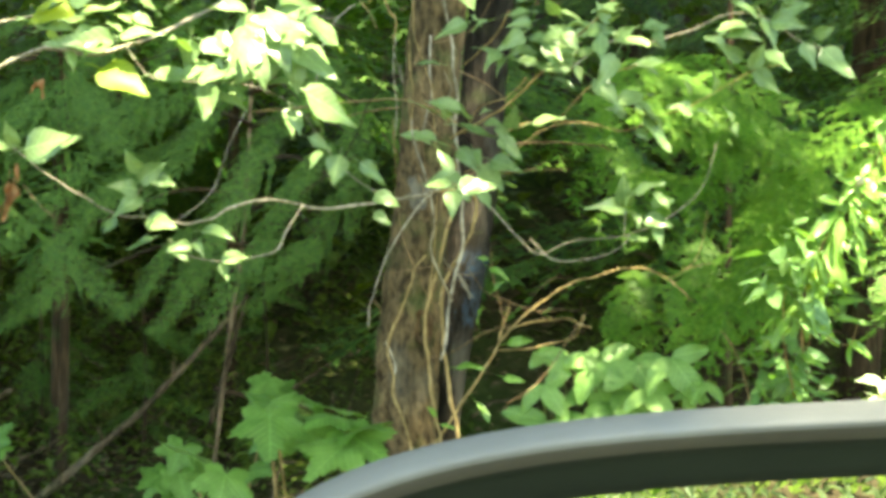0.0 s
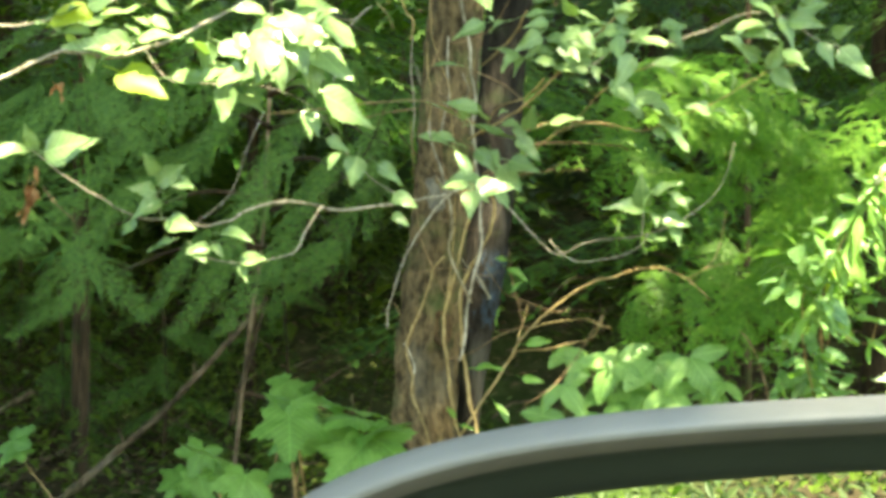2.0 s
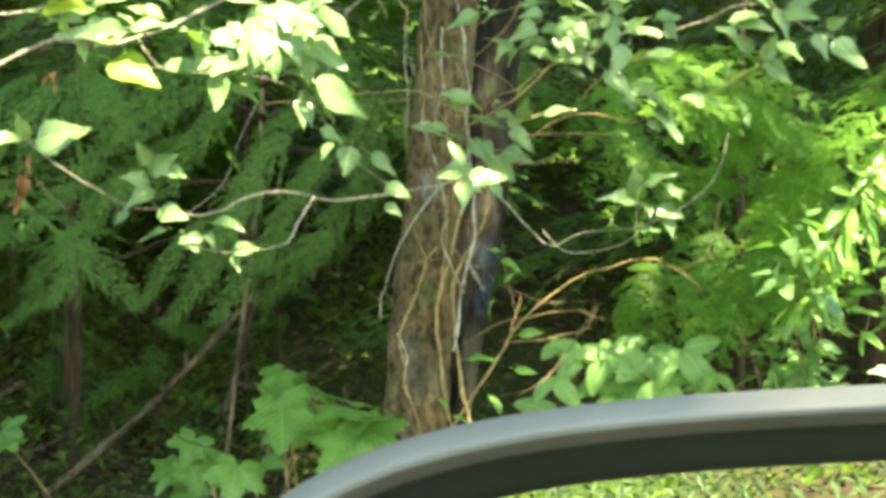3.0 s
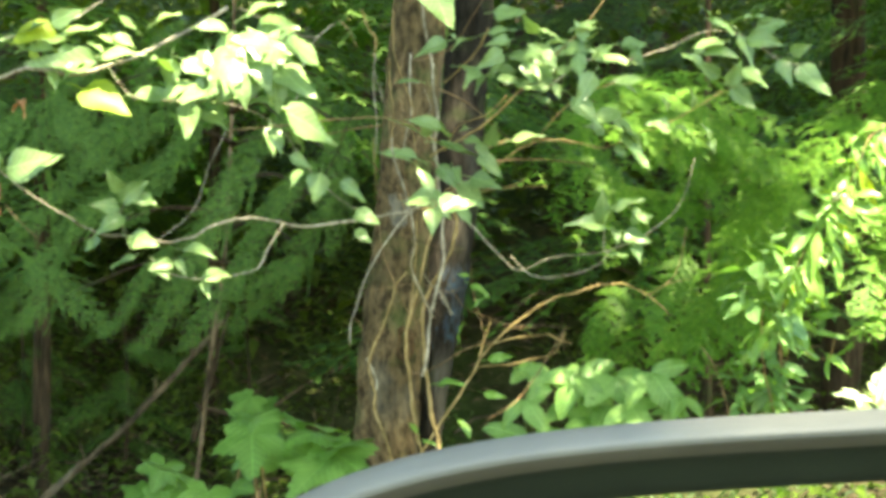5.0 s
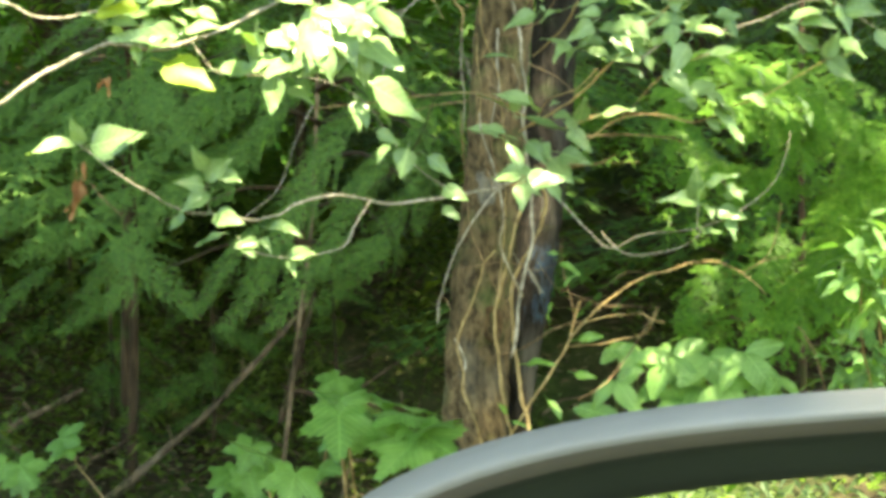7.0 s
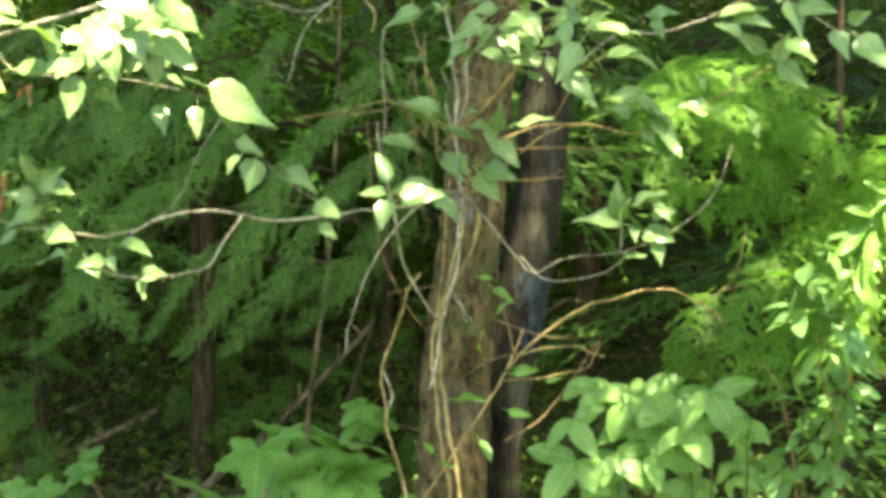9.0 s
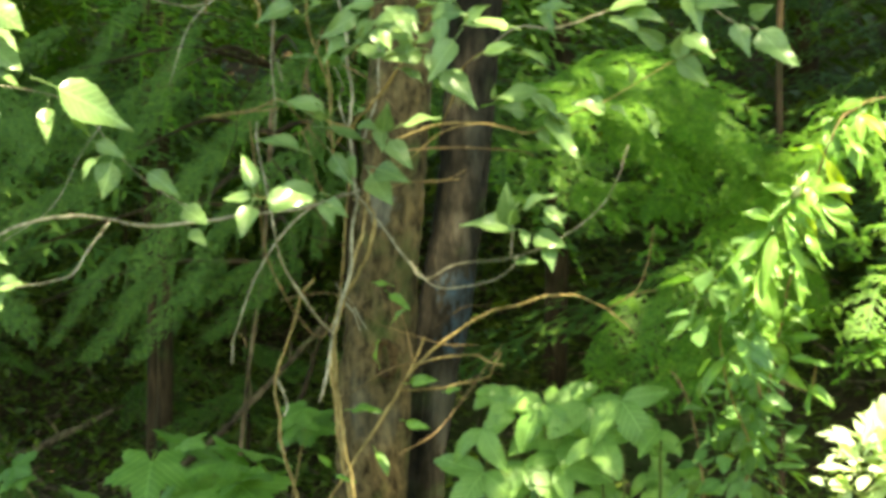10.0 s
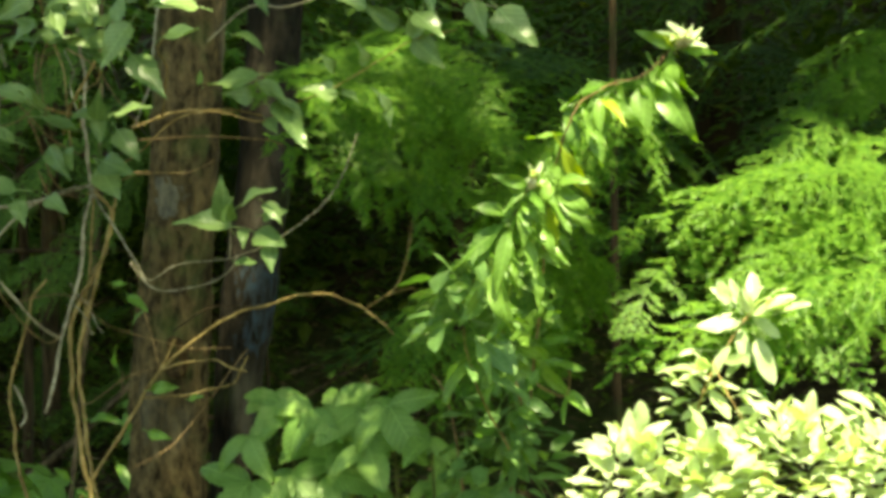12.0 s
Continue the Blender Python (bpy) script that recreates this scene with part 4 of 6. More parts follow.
poplar_leaves(poplar, ((-0.400, 2.907, 1.092, -0.381, 2.887, 1.067),
    (-0.358, 2.928, 1.058, -0.345, 2.907, 1.029),
    (-0.358, 2.928, 1.062, -0.308, 2.907, 1.067),
    (-0.335, 2.605, 1.344, -0.341, 2.586, 1.283),
    (-0.416, 2.605, 1.353, -0.343, 2.586, 1.349),
    (-0.490, 2.586, 1.362, -0.415, 2.568, 1.321),
    (-0.536, 2.586, 1.387, -0.525, 2.568, 1.356),
    (-0.468, 2.586, 1.402, -0.570, 2.568, 1.395),
    (-0.464, 2.586, 1.408, -0.392, 2.568, 1.411),
    (-0.289, 2.624, 1.440, -0.242, 2.605, 1.375),
    (-0.248, 2.624, 1.430, -0.201, 2.605, 1.367),
    (-0.306, 2.614, 1.415, -0.279, 2.596, 1.351),
    (-0.260, 2.614, 1.393, -0.312, 2.596, 1.347),
    (-0.235, 2.634, 1.415, -0.192, 2.614, 1.404),))
poplar_leaves(poplar, ((-0.239, 2.634, 1.447, -0.167, 2.614, 1.449),
    (-0.280, 2.624, 1.447, -0.333, 2.605, 1.451),
    (-0.309, 2.614, 1.418, -0.324, 2.596, 1.376),
    (-0.248, 2.614, 1.368, -0.300, 2.596, 1.339),
    (-0.238, 2.614, 1.388, -0.205, 2.596, 1.354),
    (-0.272, 2.614, 1.414, -0.311, 2.596, 1.388),
    (-0.255, 2.624, 1.468, -0.194, 2.605, 1.486),
    (-0.530, 2.605, 1.450, -0.594, 2.586, 1.425),
    (-0.530, 2.605, 1.417, -0.587, 2.586, 1.413),
    (-0.522, 2.605, 1.442, -0.457, 2.586, 1.456),
    (-0.537, 2.605, 1.459, -0.483, 2.586, 1.477),
    (-0.449, 2.624, 1.442, -0.412, 2.605, 1.422),
    (-0.505, 2.605, 1.425, -0.527, 2.586, 1.389),
    (-0.589, 2.605, 1.443, -0.540, 2.586, 1.459),))
poplar_leaves(poplar, ((-0.418, 2.643, 1.451, -0.449, 2.624, 1.479),
    (-0.393, 2.643, 1.459, -0.348, 2.624, 1.473),
    (-0.570, 2.596, 1.417, -0.608, 2.577, 1.433),
    (-0.433, 2.624, 1.421, -0.471, 2.605, 1.441),
    (-0.485, 2.586, 1.403, -0.515, 2.568, 1.373),
    (-0.215, 2.568, 1.302, -0.197, 2.549, 1.261),
    (-0.319, 2.643, 1.328, -0.281, 2.624, 1.301),))
poplar_leaves(poplar, ((-0.250, 2.643, 1.340, -0.194, 2.624, 1.328),
    (0.067, 3.119, 1.173, 0.090, 3.099, 1.138),
))
sunny_leaves(poplar, ((0.018, 2.915, 1.200, -0.004, 2.945, 1.248, 1.0),
    (0.018, 2.898, 1.187, -0.024, 2.912, 1.184, 1.25),
    (0.024, 2.885, 1.176, 0.021, 2.845, 1.132, 1.2),
    (-0.108, 3.005, 1.171, -0.066, 2.985, 1.147, 1.35),
    (-0.110, 3.042, 1.137, -0.081, 3.029, 1.113, 1.1),
    (-0.212, 2.791, 1.335, -0.131, 2.860, 1.279, 1.15),
    (-0.235, 2.815, 1.310, -0.230, 2.795, 1.260, 1.1),
    (-0.202, 2.809, 1.300, -0.184, 2.836, 1.270, 1.1),
    (-0.188, 2.867, 1.240, -0.210, 2.870, 1.210, 1.4),
    (-0.158, 2.845, 1.236, -0.171, 2.835, 1.186, 1.6),
    (-0.215, 2.940, 1.264, -0.178, 2.965, 1.240, 1.3),
    (-0.130, 2.911, 1.223, -0.089, 2.933, 1.183, 1.25)))
poplar_leaves(poplar, ((0.030, 2.945, 1.184, 0.100, 2.950, 1.182),
    (-0.002, 3.269, 1.256, -0.068, 3.258, 1.268),
    (0.042, 3.253, 1.311, -0.027, 3.263, 1.332),
    (0.054, 3.252, 1.299, 0.036, 3.220, 1.328)))
stem(poplar, 'twig', ((-0.049, 3.19, 1.296), (-0.046, 3.18, 1.263), (-0.025, 3.15, 1.200), (-0.012, 3.14, 1.14), (-0.010, 3.16, 1.10), (-0.015, 3.25, 1.055), (0.012, 3.32, 0.985), (0.024, 3.38, 0.955)), 0.0014, 0.0021, twig_grey)
stem(poplar, 'twig', ((0.020, 2.905, 1.191), (0.030, 2.942, 1.184), (0.022, 2.98, 1.176), (-0.018, 3.12, 1.168)), 0.0008, 0.0010, twig_tan)
stem(poplar, 'twig', ((0.04, 3.49, 1.29), (0.02, 3.40, 1.30), (-0.049, 3.351, 1.334), (-0.155, 3.68, 1.343), (-0.205, 3.83, 1.343), (-0.296, 4.04, 1.338), (-0.35, 4.09, 1.335), (-0.46, 4.26, 1.331)), 0.0016, 0.0018, twig_tan)
poplar_leaves(poplar, ((0.090, 3.079, 1.465, 0.056, 3.059, 1.443),
    (0.119, 3.079, 1.475, 0.169, 3.059, 1.480),
    (0.144, 3.109, 1.442, 0.129, 3.089, 1.402),
    (0.159, 3.109, 1.437, 0.204, 3.089, 1.418),
    (0.231, 3.029, 1.431, 0.183, 3.008, 1.451),
    (0.293, 2.958, 1.400, 0.257, 2.938, 1.340),
    (0.227, 3.079, 1.388, 0.172, 3.059, 1.380),
    (0.237, 3.079, 1.388, 0.245, 3.059, 1.356),
    (0.330, 2.978, 1.382, 0.382, 2.958, 1.393),
    (0.298, 3.029, 1.428, 0.336, 3.008, 1.451),
    (0.376, 3.230, 1.461, 0.418, 3.210, 1.461),
    (0.241, 3.029, 1.459, 0.200, 3.008, 1.479),
    (0.270, 3.029, 1.469, 0.307, 3.008, 1.490),
    (0.158, 3.079, 1.464, 0.113, 3.059, 1.452),))
poplar_leaves(poplar, ((0.187, 3.079, 1.433, 0.219, 3.059, 1.400),
    (0.258, 3.008, 1.415, 0.228, 2.988, 1.396),
    (0.203, 3.029, 1.470, 0.174, 3.008, 1.506),
    (0.287, 3.008, 1.457, 0.261, 2.988, 1.494),
    (0.071, 3.129, 1.420, 0.120, 3.109, 1.404),
    (0.120, 3.129, 1.405, 0.100, 3.109, 1.370),
    (0.196, 3.079, 1.367, 0.233, 3.059, 1.346),
    (0.349, 3.331, 1.312, 0.306, 3.311, 1.318),
    (0.358, 3.331, 1.335, 0.409, 3.311, 1.303),
    (0.387, 3.331, 1.311, 0.430, 3.311, 1.235),
    (0.368, 3.331, 1.280, 0.389, 3.311, 1.257),
    (0.474, 3.331, 1.316, 0.421, 3.311, 1.321),
    (0.483, 3.331, 1.320, 0.509, 3.311, 1.302),
    (0.468, 3.331, 1.345, 0.450, 3.311, 1.374),))
poplar_leaves(poplar, ((0.516, 3.331, 1.355, 0.505, 3.311, 1.389),
    (0.566, 3.331, 1.411, 0.509, 3.311, 1.441),
    (0.586, 3.331, 1.390, 0.636, 3.311, 1.347),
    (0.547, 3.331, 1.286, 0.525, 3.311, 1.324),
    (0.549, 3.331, 1.293, 0.554, 3.311, 1.265),
    (0.410, 3.331, 1.290, 0.376, 3.311, 1.321),
    (0.586, 3.331, 1.392, 0.603, 3.311, 1.443),))
poplar_leaves(poplar, ((0.589, 3.311, 1.488, 0.531, 3.291, 1.518),
    (0.599, 3.311, 1.488, 0.623, 3.291, 1.418),
    (0.612, 3.311, 1.478, 0.681, 3.291, 1.464),
    (0.694, 3.311, 1.455, 0.731, 3.291, 1.468),
    (0.673, 3.311, 1.441, 0.696, 3.291, 1.387),
    (0.710, 3.311, 1.430, 0.767, 3.291, 1.371),
    (0.380, 3.331, 1.474, 0.427, 3.311, 1.470),
    (0.546, 3.311, 1.511, 0.522, 3.291, 1.539),
    (0.651, 3.311, 1.511, 0.605, 3.291, 1.520),
    (0.630, 3.311, 1.499, 0.689, 3.291, 1.510),))
poplar_leaves(poplar, ((0.338, 3.230, 1.137, 0.334, 3.210, 1.206),
    (0.342, 3.230, 1.130, 0.260, 3.210, 1.136),
    (0.356, 3.230, 1.162, 0.411, 3.210, 1.183),
    (0.385, 3.230, 1.147, 0.427, 3.210, 1.152),
    (0.374, 3.230, 1.123, 0.423, 3.210, 1.103),
    (0.393, 3.230, 1.105, 0.402, 3.210, 1.066),
    (0.346, 3.230, 1.083, 0.380, 3.210, 1.081),
    (0.388, 3.230, 1.163, 0.418, 3.210, 1.132),
    (0.355, 3.230, 1.126, 0.361, 3.210, 1.100),
    (0.337, 3.210, 1.136, 0.354, 3.190, 1.173),))
poplar_leaves(poplar, ((0.000, 3.362, 1.307, -0.057, 3.341, 1.334),
    (0.020, 3.362, 1.303, 0.004, 3.341, 1.339),
    (0.033, 3.311, 1.288, 0.109, 3.291, 1.266),
    (0.129, 3.281, 1.281, 0.141, 3.261, 1.327),
    (0.115, 3.331, 1.287, 0.122, 3.311, 1.247),
    (0.118, 3.402, 1.269, 0.157, 3.382, 1.220),
    (0.169, 3.251, 1.292, 0.230, 3.230, 1.301),
    (0.098, 3.382, 1.223, 0.158, 3.362, 1.199),
    (0.083, 3.412, 1.214, 0.122, 3.392, 1.161),
    (-0.017, 3.331, 1.254, -0.083, 3.311, 1.271),
    (0.037, 3.331, 1.246, 0.077, 3.311, 1.195),
    (0.064, 3.331, 1.243, 0.080, 3.311, 1.208),
    (0.045, 3.180, 1.187, -0.031, 3.160, 1.183),
    (0.019, 3.362, 1.171, 0.060, 3.341, 1.144),))
poplar_leaves(poplar, ((0.000, 3.382, 1.405, -0.046, 3.362, 1.403),
    (0.094, 3.331, 1.316, 0.074, 3.311, 1.307),
    (0.085, 3.311, 1.294, 0.125, 3.291, 1.280),
    (0.226, 3.029, 1.393, 0.165, 3.008, 1.381),
    (0.264, 3.049, 1.364, 0.315, 3.029, 1.307),))
poplar_leaves(poplar, ((-0.254, 2.578, 1.398, -0.284, 2.558, 1.380),
    (-0.317, 2.601, 1.376, -0.298, 2.582, 1.392),
    (-0.282, 2.599, 1.418, -0.263, 2.581, 1.394),
    (-0.203, 2.596, 1.435, -0.183, 2.578, 1.450),
    (-0.578, 2.682, 1.408, -0.580, 2.663, 1.427),
    (-0.456, 2.575, 1.415, -0.475, 2.556, 1.427),
    (-0.561, 2.631, 1.434, -0.506, 2.612, 1.435),
    (-0.738, 2.677, 1.458, -0.784, 2.657, 1.460),
    (-0.727, 2.573, 1.468, -0.759, 2.554, 1.473),
    (0.136, 3.069, 1.397, 0.176, 3.049, 1.383),
    (0.170, 3.129, 1.415, 0.118, 3.109, 1.403),
    (0.210, 3.013, 1.416, 0.225, 2.992, 1.379),
    (0.104, 3.114, 1.413, 0.079, 3.094, 1.378),
    (0.209, 3.067, 1.442, 0.216, 3.047, 1.401),))
poplar_leaves(poplar, ((0.186, 2.975, 1.416, 0.208, 2.955, 1.384),
    (0.133, 3.123, 1.515, 0.191, 3.103, 1.512),
    (0.250, 3.034, 1.443, 0.307, 3.014, 1.438),
    (0.285, 2.999, 1.457, 0.303, 2.979, 1.470),
    (0.143, 3.021, 1.441, 0.094, 3.001, 1.408),
    (0.208, 3.027, 1.445, 0.236, 3.006, 1.408),
    (0.173, 3.002, 1.432, 0.223, 2.981, 1.425),
    (0.207, 2.992, 1.440, 0.233, 2.972, 1.404),
    (0.270, 2.988, 1.433, 0.268, 2.967, 1.390),
    (0.048, 3.045, 1.459, -0.008, 3.025, 1.430),
    (0.187, 3.008, 1.414, 0.236, 2.988, 1.399),
    (0.298, 3.009, 1.479, 0.254, 2.989, 1.472),
    (0.184, 2.991, 1.423, 0.190, 2.971, 1.382),
    (0.358, 3.033, 1.422, 0.295, 3.013, 1.425),))
poplar_leaves(poplar, ((0.280, 3.048, 1.471, 0.294, 3.028, 1.490),
    (0.236, 3.117, 1.439, 0.281, 3.097, 1.451),
    (0.126, 3.100, 1.413, 0.143, 3.079, 1.431),
    (0.071, 3.117, 1.462, 0.051, 3.097, 1.476),
    (0.217, 3.076, 1.452, 0.281, 3.056, 1.446),
    (0.598, 3.278, 1.424, 0.643, 3.257, 1.386),
    (0.526, 3.290, 1.436, 0.483, 3.270, 1.449),
    (0.510, 3.172, 1.444, 0.574, 3.152, 1.431),
    (0.518, 3.312, 1.454, 0.539, 3.291, 1.473),
    (0.391, 3.223, 1.459, 0.407, 3.203, 1.418),
    (0.545, 3.174, 1.465, 0.486, 3.154, 1.451),
    (0.374, 3.268, 1.343, 0.304, 3.248, 1.331),
    (0.319, 3.172, 1.329, 0.324, 3.151, 1.348),
    (0.349, 3.231, 1.396, 0.397, 3.211, 1.370),))
poplar_leaves(poplar, ((-0.360, 2.892, 1.390, -0.353, 2.872, 1.356),
    (-0.322, 2.636, 1.361, -0.360, 2.616, 1.372),
    (-0.424, 2.878, 1.364, -0.414, 2.858, 1.378),
    (-0.331, 2.679, 1.356, -0.305, 2.660, 1.368),
    (-0.304, 2.633, 1.339, -0.284, 2.613, 1.315),
    (-0.343, 2.559, 1.347, -0.299, 2.539, 1.353),))
sun_cluster(poplar, (-0.238, 2.529, 1.397), 0.042, 19, 61)
lay(poplar, "leaf", POPLAR[2], (0.017, 2.900, 1.556), (0.054, 2.900, 1.467), SUN_WAY + Vector((0, -0.6, -0.2)), 1.2)
sun_cluster(poplar, (-0.37, 2.6, 1.385), 0.03, 4, 62)

# ---- bare arching shrub ----
bare_shrub = thing("bare_shrub", (-0.12, 3.47, -0.1), "nearly leafless shrub with tan arching stems before the trunk", "shrub")
stem(bare_shrub, 'stem', ((-0.077, 3.513, -0.160), (-0.057, 3.503, 0.298), (-0.047, 3.483, 0.597), (-0.033, 3.487, 0.625), (0.021, 3.491, 0.706), (0.090, 3.496, 0.810), (0.138, 3.502, 0.885), (0.194, 3.508, 0.936), (0.260, 3.518, 0.977), (0.324, 3.528, 0.995), (0.398, 3.539, 1.009), (0.462, 3.551, 0.981), (0.506, 3.564, 0.939)), 0.0033, 0.0015, twig_tan)
stem(bare_shrub, 'twig', ((0.461, 3.564, 0.980), (0.509, 3.564, 1.015), (0.528, 3.564, 1.057), (0.533, 3.564, 1.085), (0.538, 3.564, 1.120)), 0.0013, 0.0007, twig_tan)
stem(bare_shrub, 'twig', ((0.494, 3.564, 1.002), (0.518, 3.558, 1.010), (0.544, 3.553, 1.015)), 0.0011, 0.0007, twig_tan)
stem(bare_shrub, 'twig', ((0.118, 3.515, 0.858), (0.126, 3.55, 0.885), (0.142, 3.58, 0.930)), 0.0020, 0.0013, twig_tan)
stem(bare_shrub, 'twig', ((0.131, 3.53, 0.89), (0.120, 3.531, 0.940), (0.107, 3.528, 0.992), (0.102, 3.520, 1.045)), 0.0014, 0.0009, twig_red)
stem(bare_shrub, 'twig', ((0.137, 3.503, 0.890), (0.190, 3.486, 0.906), (0.225, 3.46, 0.912), (0.252, 3.440, 0.914), (0.275, 3.438, 0.903), (0.297, 3.445, 0.897)), 0.0019, 0.0014, twig_tan)
stem(bare_shrub, 'twig', ((0.112, 3.505, 0.845), (0.182, 3.505, 0.851), (0.235, 3.49, 0.864), (0.266, 3.487, 0.873), (0.276, 3.487, 0.890), (0.288, 3.49, 0.915)), 0.0019, 0.0014, twig_tan)
stem(bare_shrub, 'twig', ((0.141, 3.500, 0.895), (0.108, 3.506, 0.886), (0.069, 3.507, 0.869), (0.025, 3.53, 0.838), (-0.02, 3.59, 0.820)), 0.0015, 0.0010, twig_red)
stem(bare_shrub, 'stem', ((-0.055, 3.47, -0.160), (-0.05, 3.455, 0.45), (-0.055, 3.45, 0.65), (-0.072, 3.45, 0.718), (-0.089, 3.47, 0.756), (-0.092, 3.47, 0.798), (-0.101, 3.482, 0.862), (-0.077, 3.466, 0.922), (-0.058, 3.461, 0.976), (-0.046, 3.457, 1.015), (-0.026, 3.462, 1.038)), 0.0033, 0.0017, twig_tan)
stem(bare_shrub, 'twig', ((-0.107, 3.515, 0.862), (-0.099, 3.515, 0.848), (-0.087, 3.512, 0.816), (-0.088, 3.49, 0.80)), 0.0022, 0.0018, twig_grey)
stem(bare_shrub, 'stem', ((0.003, 3.367, 0.843), (0.014, 3.379, 0.890), (0.016, 3.394, 0.93), (0.024, 3.405, 0.97), (0.033, 3.413, 1.006), (0.041, 3.42, 1.04), (0.048, 3.426, 1.071), (0.044, 3.44, 1.11), (0.047, 3.458, 1.146), (0.046, 3.48, 1.18)), 0.0026, 0.0031, twig_grey)
stem(bare_shrub, 'stem', ((-0.01, 3.56, -0.160), (0.0, 3.575, 0.4), (0.004, 3.585, 0.62), (-0.005, 3.589, 0.69), (-0.016, 3.592, 0.754), (-0.022, 3.596, 0.814), (-0.028, 3.598, 0.847), (-0.029, 3.600, 0.893), (-0.023, 3.600, 0.937), (-0.006, 3.605, 0.99), (0.004, 3.608, 1.030), (0.018, 3.62, 1.09), (0.027, 3.634, 1.147), (0.036, 3.65, 1.22)), 0.0034, 0.0025, twig_tan)
stem(bare_shrub, 'stem', ((-0.023, 3.600, 0.937), (-0.014, 3.607, 1.0), (-0.008, 3.61, 1.06), (-0.006, 3.62, 1.13), (0.0, 3.63, 1.2)), 0.0020, 0.0014, twig_tan)
stem(bare_shrub, 'twig', ((0.037, 3.414, 1.003), (0.05, 3.42, 0.985), (0.06, 3.425, 0.955)), 0.0014, 0.0012, twig_grey)
stem(bare_shrub, 'twig', ((0.014, 3.463, 0.973), (-0.006, 3.419, 0.944), (-0.026, 3.375, 0.973), (-0.052, 3.331, 1.035), (-0.073, 3.315, 1.103), (-0.082, 3.298, 1.235), (-0.085, 3.281, 1.300)), 0.0013, 0.0008, twig_red)
stem(bare_shrub, 'twig', ((0.030, 3.45, 1.183), (-0.02, 3.39, 1.155), (-0.061, 3.350, 1.106), (-0.093, 3.345, 1.055), (-0.112, 3.343, 1.010), (-0.130, 3.335, 0.948), (-0.133, 3.329, 0.908)), 0.0021, 0.0013, twig_grey)
stem(bare_shrub, 'twig', ((-0.125, 3.337, 0.96), (-0.115, 3.335, 0.95), (-0.109, 3.333, 0.935)), 0.0011, 0.0008, twig_red)
stem(bare_shrub, 'twig', ((-0.075, 3.432, 1.324), (-0.129, 3.407, 1.317), (-0.176, 3.382, 1.307)), 0.0013, 0.0008, twig_red)
stem(bare_shrub, 'twig', ((0.112, 3.483, 1.272), (0.184, 3.500, 1.296), (0.256, 3.516, 1.298), (0.309, 3.533, 1.288)), 0.0023, 0.0014, twig_tan)
stem(bare_shrub, 'twig', ((0.121, 3.483, 1.253), (0.221, 3.500, 1.257), (0.311, 3.516, 1.251), (0.339, 3.533, 1.241)), 0.0019, 0.0011, twig_red)
stem(bare_shrub, 'twig', ((0.050, 3.533, 1.174), (0.076, 3.550, 1.200), (0.168, 3.567, 1.199), (0.214, 3.584, 1.219)), 0.0018, 0.0011, twig_red)
stem(bare_shrub, 'twig', ((0.640, 3.50, 0.40), (0.622, 3.50, 0.70), (0.614, 3.51, 0.756), (0.602, 3.53, 0.812), (0.588, 3.55, 0.850), (0.566, 3.56, 0.878)), 0.0022, 0.0012, twig_red)
stem(bare_shrub, 'twig', ((-0.063, 3.735, 1.470), (-0.060, 3.735, 1.400), (-0.053, 3.735, 1.350), (-0.063, 3.735, 1.280)), 0.0013, 0.0008, twig_tan)
stem(bare_shrub, 'twig', ((-0.020, 4.038, 1.499), (-0.021, 4.013, 1.422), (-0.018, 3.988, 1.362), (-0.029, 3.962, 1.313), (-0.037, 3.937, 1.275)), 0.0024, 0.0014, twig_grey)
stem(bare_shrub, 'twig', ((-0.754, 3.230, 1.179), (-0.723, 3.205, 1.148), (-0.687, 3.180, 1.121)), 0.0011, 0.0007, twig_red)
sprout_leaves(bare_shrub, ((0.032, 3.483, 0.814, 0.089, 3.463, 0.812),
    (0.125, 3.483, 0.796, 0.170, 3.463, 0.787),
    (0.100, 3.483, 1.027, 0.071, 3.463, 1.033),
    (0.104, 3.483, 0.965, 0.132, 3.463, 0.990),
    (0.079, 3.483, 0.895, 0.086, 3.463, 0.936),
    (0.074, 3.483, 0.743, 0.097, 3.463, 0.704),
    (0.099, 3.483, 1.012, 0.137, 3.463, 0.985),
    (-0.006, 3.483, 0.716, -0.024, 3.463, 0.739),
    (0.004, 3.483, 0.702, 0.042, 3.463, 0.691),
    (0.133, 3.483, 0.861, 0.185, 3.463, 0.868),
    (0.192, 3.483, 0.848, 0.224, 3.463, 0.856),))

def fine_twigs(parent, centre, reach, count, seed):
    """Thin dead twigs that fork and zigzag round the stems."""
    r = random.Random(seed)
    for k in range(count):
        q = Vector([centre[i] + r.uniform(-1, 1) * reach[i] for i in range(3)])
        d = Vector((r.uniform(-1, 1), r.uniform(-0.4, 0.4), r.uniform(-0.7, 0.7))).normalized()
        points = [q]
        for n in range(r.randint(3, 5)):
            d = (d + Vector((r.uniform(-0.5, 0.5), r.uniform(-0.3, 0.3), r.uniform(-0.5, 0.4)))).normalized()
            points.append(points[-1] + d * r.uniform(0.03, 0.08))
        stem(parent, "twig", points, 0.0013, 0.0006, r.choice((twig_red, twig_red, forest_bark)))


fine_twigs(bare_shrub, (0.05, 3.5, 1.2), (0.28, 0.12, 0.3), 16, 51)

